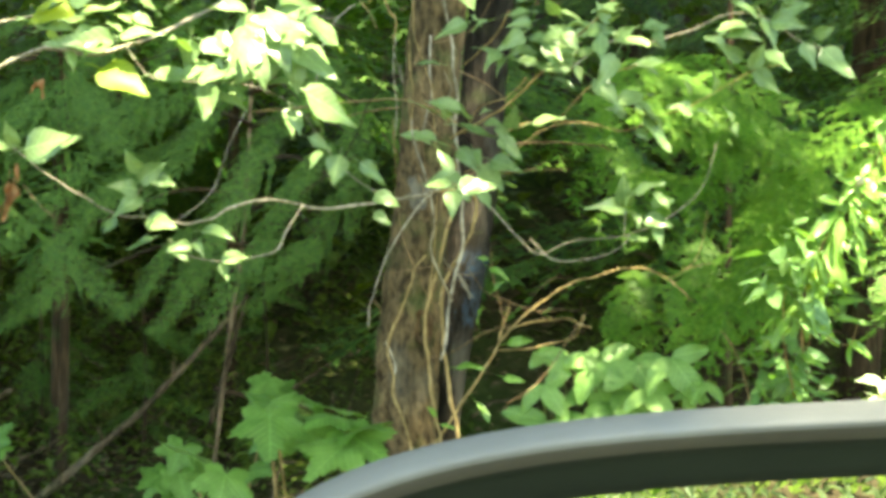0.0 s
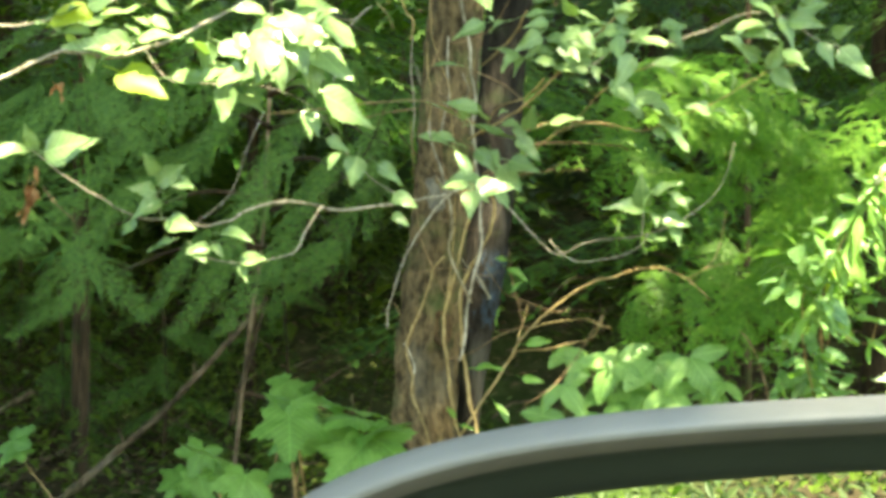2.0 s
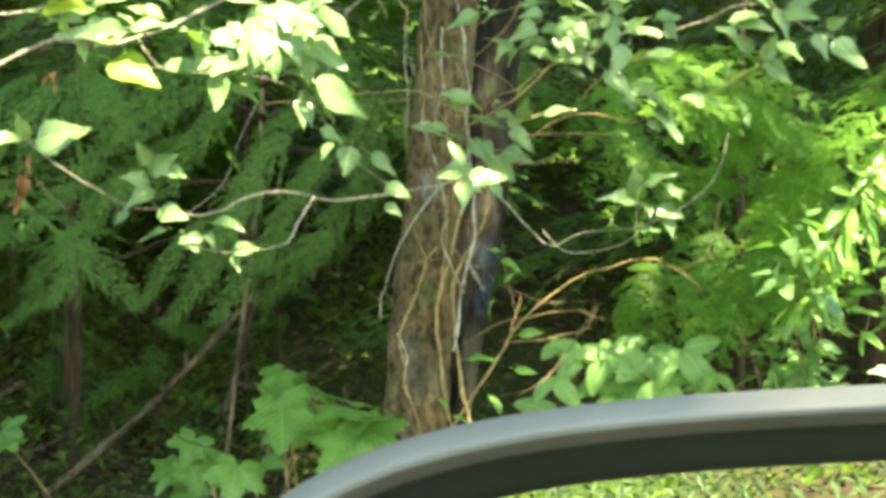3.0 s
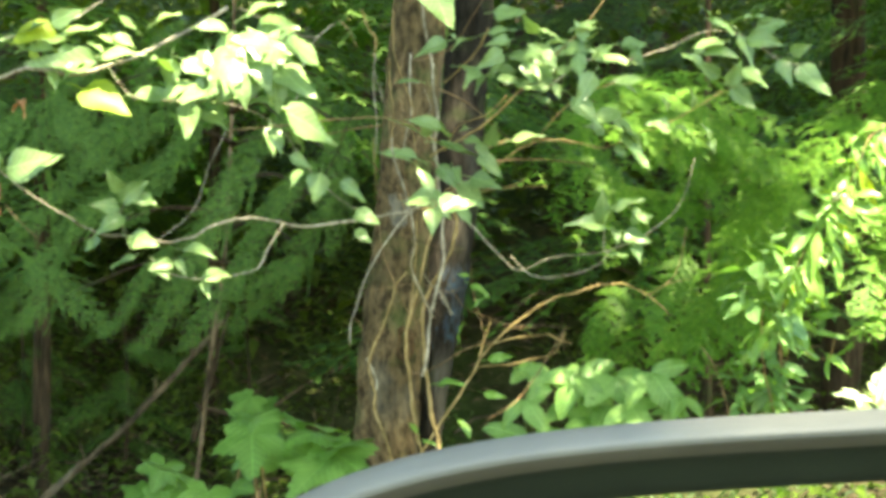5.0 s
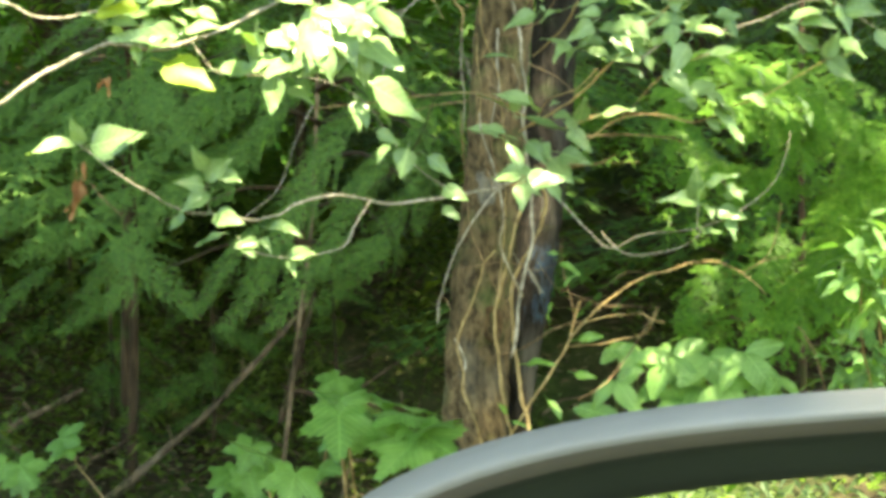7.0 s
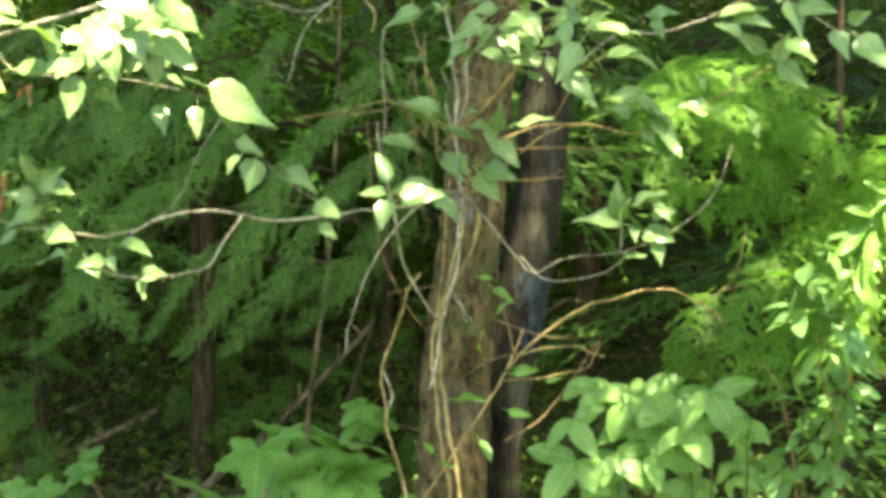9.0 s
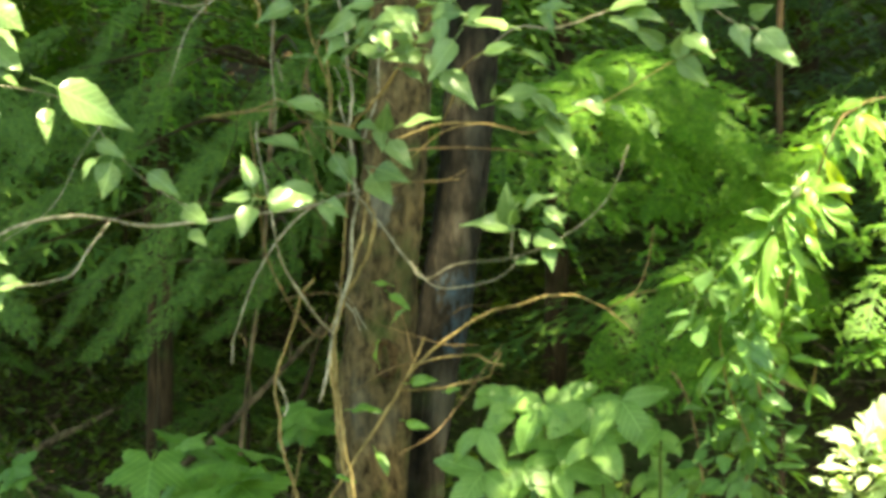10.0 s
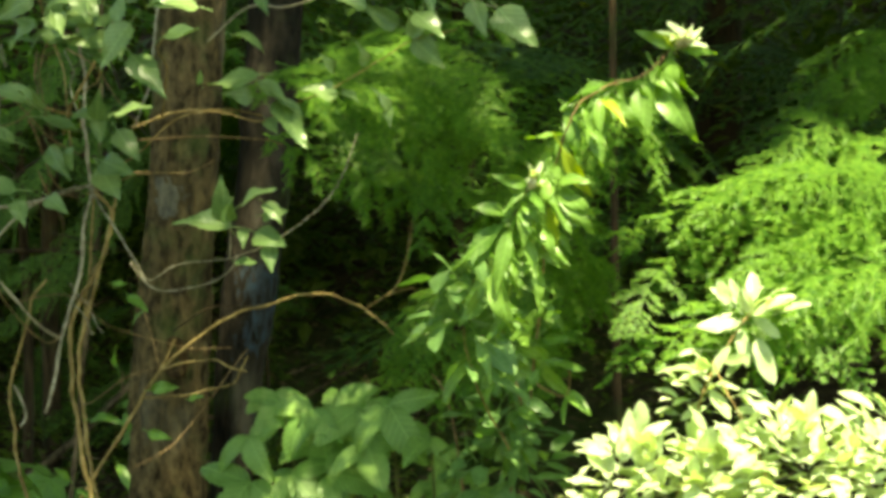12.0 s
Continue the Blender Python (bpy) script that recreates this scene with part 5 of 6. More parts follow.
# ---- willow shoot ----
willow = thing("willow_shoot", (0.62, 3.52, -0.1), "sunlit willow shoot with long narrow green leaves", "shrub")
stem(willow, 'stem', ((0.652, 3.563, -0.160), (0.672, 3.553, 0.309), (0.682, 3.533, 0.619), (0.703, 3.522, 0.745), (0.723, 3.508, 0.818), (0.736, 3.475, 0.910), (0.752, 3.421, 1.001), (0.770, 3.328, 1.107), (0.785, 3.267, 1.181), (0.808, 3.240, 1.251), (0.831, 3.249, 1.296), (0.868, 3.276, 1.319), (0.913, 3.304, 1.334), (0.955, 3.331, 1.373)), 0.0030, 0.0007, twig_red)
stem(willow, 'stem', ((0.722, 3.513, 0.800), (0.703, 3.434, 0.915), (0.701, 3.356, 1.008), (0.716, 3.277, 1.087), (0.733, 3.243, 1.136), (0.758, 3.230, 1.181)), 0.0024, 0.0012, twig_red)
stem(willow, 'twig', ((0.705, 3.503, 0.749), (0.669, 3.422, 0.849), (0.653, 3.365, 0.924), (0.651, 3.331, 0.977)), 0.0018, 0.0009, twig_tan)
stem(willow, 'twig', ((0.745, 3.432, 0.882), (0.789, 3.407, 0.869), (0.800, 3.382, 0.914)), 0.0018, 0.0009, twig_tan)
stem(willow, 'twig', ((0.826, 3.311, 1.295), (0.859, 3.296, 1.318), (0.879, 3.281, 1.319)), 0.0012, 0.0009, twig_red)
willow_leaves(willow, ((0.959, 3.331, 1.369, 0.886, 3.311, 1.378),
    (0.967, 3.331, 1.369, 1.007, 3.311, 1.348),
    (0.963, 3.331, 1.364, 0.988, 3.311, 1.331),
    (0.955, 3.331, 1.364, 0.935, 3.311, 1.387),
    (0.953, 3.331, 1.358, 0.964, 3.311, 1.290),
    (0.945, 3.311, 1.351, 0.921, 3.291, 1.276),
    (0.930, 3.311, 1.336, 0.933, 3.291, 1.234),
    (0.914, 3.301, 1.320, 0.888, 3.281, 1.251),
    (0.871, 3.291, 1.309, 0.850, 3.271, 1.247),
    (0.876, 3.291, 1.319, 0.781, 3.271, 1.308),
    (0.822, 3.281, 1.294, 0.775, 3.261, 1.234),
    (0.807, 3.271, 1.252, 0.737, 3.251, 1.244),
    (0.800, 3.230, 1.191, 0.856, 3.210, 1.165),
    (0.796, 3.230, 1.183, 0.825, 3.210, 1.097),))
willow_leaves(willow, ((0.778, 3.230, 1.130, 0.797, 3.210, 1.072),
    (0.905, 3.311, 1.327, 0.905, 3.291, 1.264),
    (0.835, 3.291, 1.301, 0.832, 3.271, 1.238),
    (0.758, 3.230, 1.181, 0.712, 3.210, 1.187),
    (0.754, 3.230, 1.178, 0.721, 3.210, 1.164),
    (0.765, 3.230, 1.181, 0.781, 3.210, 1.196),
    (0.732, 3.230, 1.138, 0.662, 3.210, 1.159),
    (0.730, 3.230, 1.135, 0.654, 3.210, 1.080),
    (0.722, 3.240, 1.127, 0.655, 3.220, 1.068),
    (0.713, 3.240, 1.109, 0.691, 3.220, 1.041),
    (0.731, 3.230, 1.127, 0.744, 3.210, 1.044),
    (0.722, 3.230, 1.086, 0.735, 3.210, 1.061),
    (0.670, 3.271, 1.041, 0.630, 3.251, 1.040),
    (0.655, 3.311, 0.992, 0.582, 3.291, 0.972),))
willow_leaves(willow, ((0.694, 3.271, 1.049, 0.668, 3.251, 0.971),
    (0.708, 3.271, 1.024, 0.735, 3.251, 0.977),
    (0.670, 3.311, 0.973, 0.725, 3.291, 0.892),
    (0.660, 3.331, 0.929, 0.618, 3.311, 0.881),
    (0.758, 3.392, 0.954, 0.799, 3.372, 0.939),
    (0.756, 3.392, 0.926, 0.713, 3.372, 0.932),
    (0.762, 3.392, 0.923, 0.814, 3.372, 0.881),
    (0.755, 3.412, 0.910, 0.730, 3.392, 0.852),
    (0.763, 3.392, 0.929, 0.748, 3.372, 0.958),
    (0.788, 3.412, 0.877, 0.833, 3.392, 0.858),
    (0.792, 3.412, 0.868, 0.804, 3.392, 0.831),
    (0.757, 3.331, 0.994, 0.807, 3.311, 1.008),
    (0.752, 3.331, 0.978, 0.710, 3.311, 0.996),
    (0.763, 3.311, 1.044, 0.801, 3.291, 1.030),))
willow_leaves(willow, ((0.771, 3.281, 1.070, 0.729, 3.261, 1.072),
    (0.720, 3.331, 0.994, 0.693, 3.311, 0.931),
    (0.753, 3.230, 1.113, 0.766, 3.210, 1.053),
    (0.750, 3.230, 1.152, 0.778, 3.210, 1.091),
    (0.920, 3.311, 1.338, 0.952, 3.291, 1.291),
    (0.897, 3.301, 1.327, 0.915, 3.281, 1.255),
    (0.851, 3.291, 1.312, 0.876, 3.271, 1.240),
    (0.882, 3.291, 1.319, 0.861, 3.271, 1.256),
    (0.812, 3.281, 1.281, 0.842, 3.261, 1.210),
    (0.794, 3.261, 1.227, 0.816, 3.240, 1.157),
    (0.787, 3.251, 1.204, 0.755, 3.230, 1.173),
    (0.805, 3.271, 1.250, 0.846, 3.251, 1.200),
    (0.799, 3.251, 1.212, 0.778, 3.230, 1.144),
    (0.820, 3.281, 1.289, 0.804, 3.261, 1.216),))
willow_leaves(willow, ((0.785, 3.230, 1.174, 0.797, 3.210, 1.110),
    (0.932, 3.311, 1.346, 0.909, 3.291, 1.287),
    (0.776, 3.230, 1.105, 0.808, 3.210, 1.053),
    (0.766, 3.251, 1.073, 0.794, 3.230, 1.016),
    (0.947, 3.321, 1.357, 0.971, 3.301, 1.306),
    (0.796, 3.230, 1.182, 0.828, 3.210, 1.129),
    (0.727, 3.251, 1.065, 0.705, 3.230, 1.005),
    (0.714, 3.230, 1.075, 0.734, 3.210, 0.984),
    (0.676, 3.291, 0.966, 0.722, 3.271, 0.897),))
catkin(willow, (0.955, 3.331, 1.369), (0.971, 3.311, 1.389))
catkin(willow, (0.758, 3.230, 1.178), (0.769, 3.220, 1.196))
catkin(willow, (0.961, 3.331, 1.373), (0.981, 3.311, 1.380))
bushy(willow, (0.675, 3.52, 0.7), (0.09, 0.08, 0.16), 74, OVAL, 0.05, 31, 0.5)
bushy(willow, (0.65, 3.33, 0.93), (0.065, 0.05, 0.2), 42, OVAL, 0.052, 32, 0.6)


def hanging_leaves(parent, points, count, size, seed, kinds):
    """Narrow leaves that hang from a shoot all along its upper part."""
    r = random.Random(seed)
    way = spline(points, 8)
    for k in range(count):
        q = way[r.randrange(len(way))] + Vector((r.uniform(-0.012, 0.012), r.uniform(-0.02, 0.02), 0))
        side = Vector((r.uniform(-1.0, 0.8), r.uniform(-0.7, 0.5), r.uniform(-1.1, -0.3))).normalized()
        lay(parent, "leaf", WILLOW_YELLOW if r.random() < 0.04 else r.choice(kinds), q, q + side * size * r.uniform(0.6, 1.2), (r.uniform(-0.8, 0.8), -0.9, 0.4), r.uniform(0.7, 1.0))


hanging_leaves(willow, ((0.705, 3.5, 0.76), (0.703, 3.434, 0.915), (0.701, 3.356, 1.008), (0.716, 3.277, 1.087), (0.733, 3.243, 1.136), (0.758, 3.230, 1.181)), 46, 0.062, 71, WILLOW)
hanging_leaves(willow, ((0.736, 3.475, 0.910), (0.752, 3.421, 1.001), (0.770, 3.328, 1.107), (0.785, 3.267, 1.181), (0.808, 3.240, 1.251), (0.868, 3.276, 1.319)), 30, 0.07, 72, WILLOW)
hanging_leaves(willow, ((0.682, 3.533, 0.62), (0.70, 3.52, 0.74), (0.72, 3.5, 0.85)), 46, 0.046, 73, OVAL)

# leaves coloured almost white to stand for overexposed sunlight
sunlit_shrub = thing("roadside_shrub", (0.95, 3.35, -0.1), "low roadside shrub in direct sun, its glare put into the pale leaf colour", "shrub")
stem(sunlit_shrub, 'stem', ((0.906, 3.412, -0.160), (0.926, 3.402, 0.321), (0.936, 3.382, 0.643), (0.969, 3.397, 0.789), (0.994, 3.412, 0.886), (1.043, 3.422, 0.968), (1.064, 3.432, 0.995)), 0.0024, 0.0012, twig_tan)
stem(sunlit_shrub, 'stem', ((1.065, 3.361, -0.160), (1.085, 3.351, 0.329), (1.095, 3.331, 0.658), (1.065, 3.348, 0.799), (1.026, 3.365, 0.877), (1.003, 3.382, 0.923)), 0.0024, 0.0012, twig_tan)
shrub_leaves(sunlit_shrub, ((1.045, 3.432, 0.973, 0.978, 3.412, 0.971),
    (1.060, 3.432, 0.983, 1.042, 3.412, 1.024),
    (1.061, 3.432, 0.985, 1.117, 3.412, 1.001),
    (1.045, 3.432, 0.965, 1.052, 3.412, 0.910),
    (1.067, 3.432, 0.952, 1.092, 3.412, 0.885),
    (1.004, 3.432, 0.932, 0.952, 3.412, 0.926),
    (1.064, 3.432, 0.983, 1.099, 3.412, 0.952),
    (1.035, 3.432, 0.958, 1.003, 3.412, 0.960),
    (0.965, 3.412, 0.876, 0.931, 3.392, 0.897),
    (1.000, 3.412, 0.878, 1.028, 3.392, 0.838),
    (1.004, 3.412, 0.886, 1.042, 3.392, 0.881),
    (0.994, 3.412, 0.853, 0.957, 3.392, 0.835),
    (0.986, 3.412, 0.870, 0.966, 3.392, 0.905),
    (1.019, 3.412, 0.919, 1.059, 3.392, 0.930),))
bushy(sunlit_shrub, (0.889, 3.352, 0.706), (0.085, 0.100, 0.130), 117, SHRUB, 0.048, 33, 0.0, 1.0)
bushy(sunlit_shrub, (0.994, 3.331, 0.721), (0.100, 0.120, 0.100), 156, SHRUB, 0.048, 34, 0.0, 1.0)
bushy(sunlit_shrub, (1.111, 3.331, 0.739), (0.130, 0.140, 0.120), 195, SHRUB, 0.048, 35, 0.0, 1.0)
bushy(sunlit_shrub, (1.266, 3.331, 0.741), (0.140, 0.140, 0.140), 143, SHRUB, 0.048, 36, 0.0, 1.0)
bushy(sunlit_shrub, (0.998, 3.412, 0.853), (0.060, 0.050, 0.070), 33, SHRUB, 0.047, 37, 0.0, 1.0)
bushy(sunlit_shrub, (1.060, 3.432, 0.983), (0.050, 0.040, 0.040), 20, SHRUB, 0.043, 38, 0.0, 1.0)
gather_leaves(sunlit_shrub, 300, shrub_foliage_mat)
for plant in (poplar, bare_shrub, willow, sunlit_shrub):
    hang_on_stems(plant)

# ---- broad lobed leaves near the ground ----
bramble = thing("salmonberry_shrub", (0.4, 3.65, -0.12), "salmonberry shrub with broad toothed leaflets in threes", "shrub")
compound_leaves(bramble, ((0.332, 3.730, 0.794, 0.386, 3.622, 0.735),
    (0.477, 3.660, 0.813, 0.556, 3.551, 0.811),
    (0.439, 3.670, 0.743, 0.479, 3.562, 0.689),
    (0.546, 3.650, 0.764, 0.574, 3.542, 0.728),
    (0.221, 3.730, 0.747, 0.181, 3.622, 0.674),
    (0.303, 3.690, 0.687, 0.301, 3.582, 0.608),
    (0.366, 3.690, 0.689, 0.399, 3.582, 0.615),
    (0.227, 3.710, 0.672, 0.261, 3.602, 0.598),
    (0.268, 3.770, 0.801, 0.239, 3.662, 0.744),
    (0.411, 3.730, 0.795, 0.391, 3.622, 0.736)))
compound_leaves(bramble, ((0.259, 3.759, 0.628, 0.277, 3.689, 0.560),
    (0.435, 3.759, 0.625, 0.465, 3.689, 0.568),
    (0.345, 3.828, 0.765, 0.401, 3.757, 0.747),
    (0.232, 3.844, 0.800, 0.200, 3.774, 0.788),
    (0.519, 3.784, 0.663, 0.558, 3.713, 0.643),
    (0.538, 3.808, 0.715, 0.577, 3.737, 0.704),
    (0.562, 3.771, 0.642, 0.576, 3.701, 0.609),
    (0.517, 3.767, 0.634, 0.502, 3.697, 0.597),
    (0.327, 3.792, 0.691, 0.364, 3.721, 0.649),))
thimbleberry = thing("thimbleberry_shrub", (-0.35, 3.7, -0.12), "thimbleberry shrub with broad lobed leaves at the trunk's foot", "shrub", "thimbleberry shrubs")
lobed_leaves(thimbleberry, ((-0.339, 3.53, 0.708, -0.330, 3.45, 0.640),
    (-0.172, 3.53, 0.680, -0.110, 3.46, 0.715),
    (-0.206, 3.56, 0.705, -0.270, 3.49, 0.715),
    (-0.190, 3.50, 0.655, -0.262, 3.42, 0.608),
    (-0.170, 3.52, 0.670, -0.100, 3.46, 0.632),
    (-0.428, 3.53, 0.592, -0.437, 3.45, 0.530),
    (-0.080, 3.52, 0.610, -0.030, 3.45, 0.565)), 1.0, 1.15)
lobed_leaves(thimbleberry, ((-0.350, 3.82, 0.690, -0.375, 3.70, 0.700),
    (-0.353, 3.75, 0.705, -0.285, 3.69, 0.728),
    (-0.209, 3.78, 0.685, -0.185, 3.66, 0.705),
    (-0.529, 3.78, 0.590, -0.550, 3.66, 0.620),
    (-0.250, 3.75, 0.690, -0.300, 3.69, 0.715),
    (-0.400, 3.75, 0.560, -0.340, 3.69, 0.570)), 0.8)
for plant in (bramble, thimbleberry):
    hang_on_stems(plant)
forest_herb = thing("thimbleberry_shrub", (-0.9, 5.4, -0.16), "shaded thimbleberry shrub with dark lobed leaves", "shrub", "thimbleberry shrubs")
lobed_leaves(forest_herb, ((-0.520, 5.400, 0.538, -0.603, 5.312, 0.489),
    (-0.539, 5.398, 0.511, -0.431, 5.310, 0.497),
    (-0.777, 5.332, 0.339, -0.821, 5.245, 0.244),
    (-1.333, 5.343, 0.342, -1.412, 5.255, 0.309),
    (-1.527, 5.320, 0.288, -1.593, 5.233, 0.216),
    (-1.481, 5.317, 0.285, -1.394, 5.230, 0.203),
    (-0.835, 5.317, 0.262, -0.932, 5.230, 0.223),
    (-0.783, 5.307, 0.262, -0.742, 5.220, 0.159),
    (-1.363, 5.353, 0.363, -1.247, 5.265, 0.353),))

# ---- conifers ----
hemlock = thing("hemlock_tree", (2.1, 4.4, -0.18), "young hemlock with drooping feathery bright green boughs", "tree")
trunk(hemlock, "trunk", ((2.1, 4.4, -0.3), (2.1, 4.4, 1.5), (2.05, 4.4, 4.0)), 0.07, 0.03, forest_bark, 16, 10, 3.0)
trunk(hemlock, "trunk", ((0.8, 4.8, -0.25), (0.78, 4.8, 1.2), (0.8, 4.85, 3.5)), 0.012, 0.006, forest_bark, 12, 10, 3.0)
hemlock_boughs(hemlock, ((1.349, 3.735, 1.158, 0.865, 3.574, 1.187),
    (1.377, 3.614, 1.041, 0.837, 3.452, 1.015),
    (1.352, 3.765, 1.075, 0.907, 3.604, 1.115),
    (1.303, 3.715, 0.953, 0.976, 3.553, 0.987),
    (0.993, 3.614, 0.999, 1.229, 3.452, 0.878),
    (0.932, 3.614, 1.044, 0.857, 3.452, 0.939),
    (1.341, 3.664, 1.117, 1.061, 3.503, 1.094),
    (1.303, 3.715, 1.186, 1.088, 3.553, 1.168),
    (1.223, 3.816, 1.185, 0.941, 3.654, 1.148),
    (1.315, 3.664, 0.994, 1.061, 3.503, 1.052),
    (1.313, 3.816, 0.886, 1.107, 3.654, 0.959),
    (1.166, 3.614, 1.077, 0.995, 3.452, 1.031),))
hemlock_boughs(hemlock, ((0.400, 3.564, 1.384, 0.692, 3.402, 1.285),
    (0.420, 3.715, 1.341, 0.613, 3.553, 1.196),
    (0.576, 3.715, 1.300, 0.613, 3.553, 1.196),
    (0.866, 3.765, 1.267, 0.601, 3.604, 1.200),
    (0.818, 3.816, 1.168, 0.588, 3.654, 1.118),
    (0.485, 4.220, 0.967, 0.363, 4.058, 0.814),
    (0.603, 4.119, 0.863, 0.397, 3.957, 0.806),
    (0.313, 3.917, 1.380, 0.414, 3.755, 1.194),))
hemlock_boughs(hemlock, ((0.249, 3.533, 1.326, 0.676, 3.372, 1.318),
    (0.312, 3.614, 1.374, 0.572, 3.452, 1.248),
    (0.262, 3.715, 1.260, 0.454, 3.553, 1.169),
    (0.968, 3.715, 1.342, 0.635, 3.553, 1.192),
    (0.969, 3.715, 1.248, 0.624, 3.553, 1.169),
    (0.775, 3.917, 1.074, 0.566, 3.755, 0.841),
    (0.774, 3.917, 1.198, 0.662, 3.755, 0.841),
    (0.477, 3.564, 1.383, 0.692, 3.402, 1.334),
    (0.369, 3.614, 1.397, 0.626, 3.452, 1.314),
    (0.433, 3.664, 1.318, 0.692, 3.503, 1.248),
    (0.656, 3.816, 1.320, 0.491, 3.654, 1.109),
    (0.601, 3.917, 1.049, 0.482, 3.755, 0.865),
    (0.723, 3.967, 0.970, 0.513, 3.806, 0.836),
    (0.838, 3.917, 1.049, 0.698, 3.755, 0.889),))
hemlock_boughs(hemlock, ((0.778, 3.816, 1.260, 0.642, 3.654, 1.062),))
hemlock_boughs(hemlock, ((1.489, 5.330, 1.476, 1.184, 5.169, 1.395),
    (1.489, 5.330, 1.352, 1.289, 5.169, 1.299),
    (1.460, 4.600, 1.430, 1.200, 4.450, 1.340),
    (1.420, 4.050, 1.220, 1.010, 3.930, 1.200),
    (1.400, 4.100, 1.100, 1.000, 3.950, 1.060),
    (1.300, 4.050, 1.010, 1.000, 3.920, 0.940),
    (1.250, 4.050, 1.270, 0.990, 3.950, 1.200)))
hemlock_boughs(hemlock, ((0.288, 3.816, 1.274, 0.529, 3.654, 1.430),
    (0.367, 3.765, 1.285, 0.634, 3.604, 1.381),
    (0.426, 3.765, 1.236, 0.679, 3.604, 1.268),
    (0.317, 3.866, 1.371, 0.593, 3.705, 1.420),
    (0.479, 3.715, 1.399, 0.691, 3.553, 1.278),
    (0.344, 3.917, 1.150, 0.590, 3.755, 1.187),
    (0.432, 3.816, 1.128, 0.643, 3.654, 1.153),
    (0.595, 3.715, 1.246, 0.736, 3.553, 1.155),))
cedar = thing("cedar_tree", (-1.47, 6.9, -0.14), "shaded red cedar with flat fern-like green boughs", "tree")
trunk(cedar, "trunk", ((-1.49, 6.9, -0.25), (-1.46, 6.9, 0.6), (-1.47, 6.9, 1.5), (-1.4, 6.9, 5.0)), 0.022, 0.014, forest_bark, 20, 16, 4.0)
trunk(cedar, "trunk", ((-0.74, 5.2, -0.25), (-0.63, 5.2, 0.6), (-0.55, 5.2, 1.4), (-0.5, 5.25, 4.0)), 0.007, 0.005, log_bark, 12, 10, 3.0)
cedar_boughs(cedar, ((-0.824, 4.018, 1.392, -1.121, 3.856, 1.218),
    (-0.836, 4.018, 1.418, -0.675, 3.856, 1.243),
    (-0.946, 4.038, 1.395, -1.036, 3.876, 1.279),
    (-0.897, 4.018, 1.032, -0.685, 3.856, 0.912),
    (-0.936, 4.018, 1.032, -1.082, 3.856, 1.015),
    (-0.836, 4.038, 1.017, -0.868, 3.876, 0.895),
    (-1.000, 4.068, 1.070, -1.064, 3.907, 1.027),
    (-0.645, 4.119, 1.393, -0.778, 3.957, 1.162),
    (-0.514, 4.119, 1.326, -0.650, 3.957, 1.135),
    (-0.383, 4.119, 1.259, -0.562, 3.957, 1.045),
    (-0.453, 4.169, 1.392, -0.591, 4.008, 1.261),
    (-0.322, 4.169, 1.191, -0.441, 4.008, 0.964),
    (-0.258, 4.220, 1.257, -0.341, 4.058, 1.064),
    (-0.391, 4.169, 1.032, -0.547, 4.008, 0.842),))
cedar_boughs(cedar, ((-0.301, 4.220, 1.029, -0.395, 4.058, 0.927),
    (-0.585, 4.119, 1.063, -0.668, 3.957, 0.867),
    (-0.512, 4.169, 1.020, -0.599, 4.008, 0.816),
    (-0.809, 4.119, 1.198, -0.948, 3.957, 1.049),
    (-0.689, 4.119, 1.196, -0.819, 3.957, 1.009),
    (-1.109, 4.119, 1.531, -1.197, 3.957, 1.396),
    (-0.907, 4.119, 1.568, -1.041, 3.957, 1.431),
    (-0.709, 4.119, 1.525, -0.837, 3.957, 1.391),
    (-1.048, 4.119, 1.267, -1.178, 3.957, 1.160),
    (-1.133, 4.169, 1.134, -1.224, 4.008, 0.971),
    (-1.211, 4.119, 1.202, -1.284, 3.957, 1.078),
    (-1.249, 4.321, 0.948, -1.275, 4.159, 0.798),
    (-0.248, 4.321, 1.463, -0.320, 4.159, 1.258),
    (-0.194, 4.321, 1.352, -0.269, 4.159, 1.151),))
cedar_boughs(cedar, ((-0.456, 4.220, 1.528, -0.493, 4.058, 1.376),
    (-0.563, 4.220, 1.596, -0.661, 4.058, 1.417),
    (-0.808, 4.270, 1.360, -1.007, 4.109, 1.200),
    (-0.638, 4.321, 1.262, -0.820, 4.159, 1.064),
    (-0.473, 4.321, 1.149, -0.660, 4.159, 0.955),
    (-0.332, 4.321, 1.354, -0.508, 4.159, 1.167),
    (-0.227, 4.371, 1.145, -0.383, 4.210, 0.962),
    (-1.032, 4.321, 1.156, -1.187, 4.159, 1.013),
    (-1.125, 4.270, 1.405, -1.274, 4.109, 1.270),
    (-0.737, 4.270, 1.440, -0.911, 4.109, 1.291),
    (-0.524, 4.321, 1.439, -0.721, 4.159, 1.263),
    (-0.852, 4.321, 1.056, -0.999, 4.159, 0.904),
    (-1.133, 4.422, 0.954, -1.249, 4.260, 0.842),
    (-0.918, 4.422, 0.909, -1.054, 4.260, 0.785),))
cedar_boughs(cedar, ((-0.288, 4.422, 1.018, -0.416, 4.260, 0.836),
    (-0.172, 4.422, 1.256, -0.249, 4.260, 1.053),))
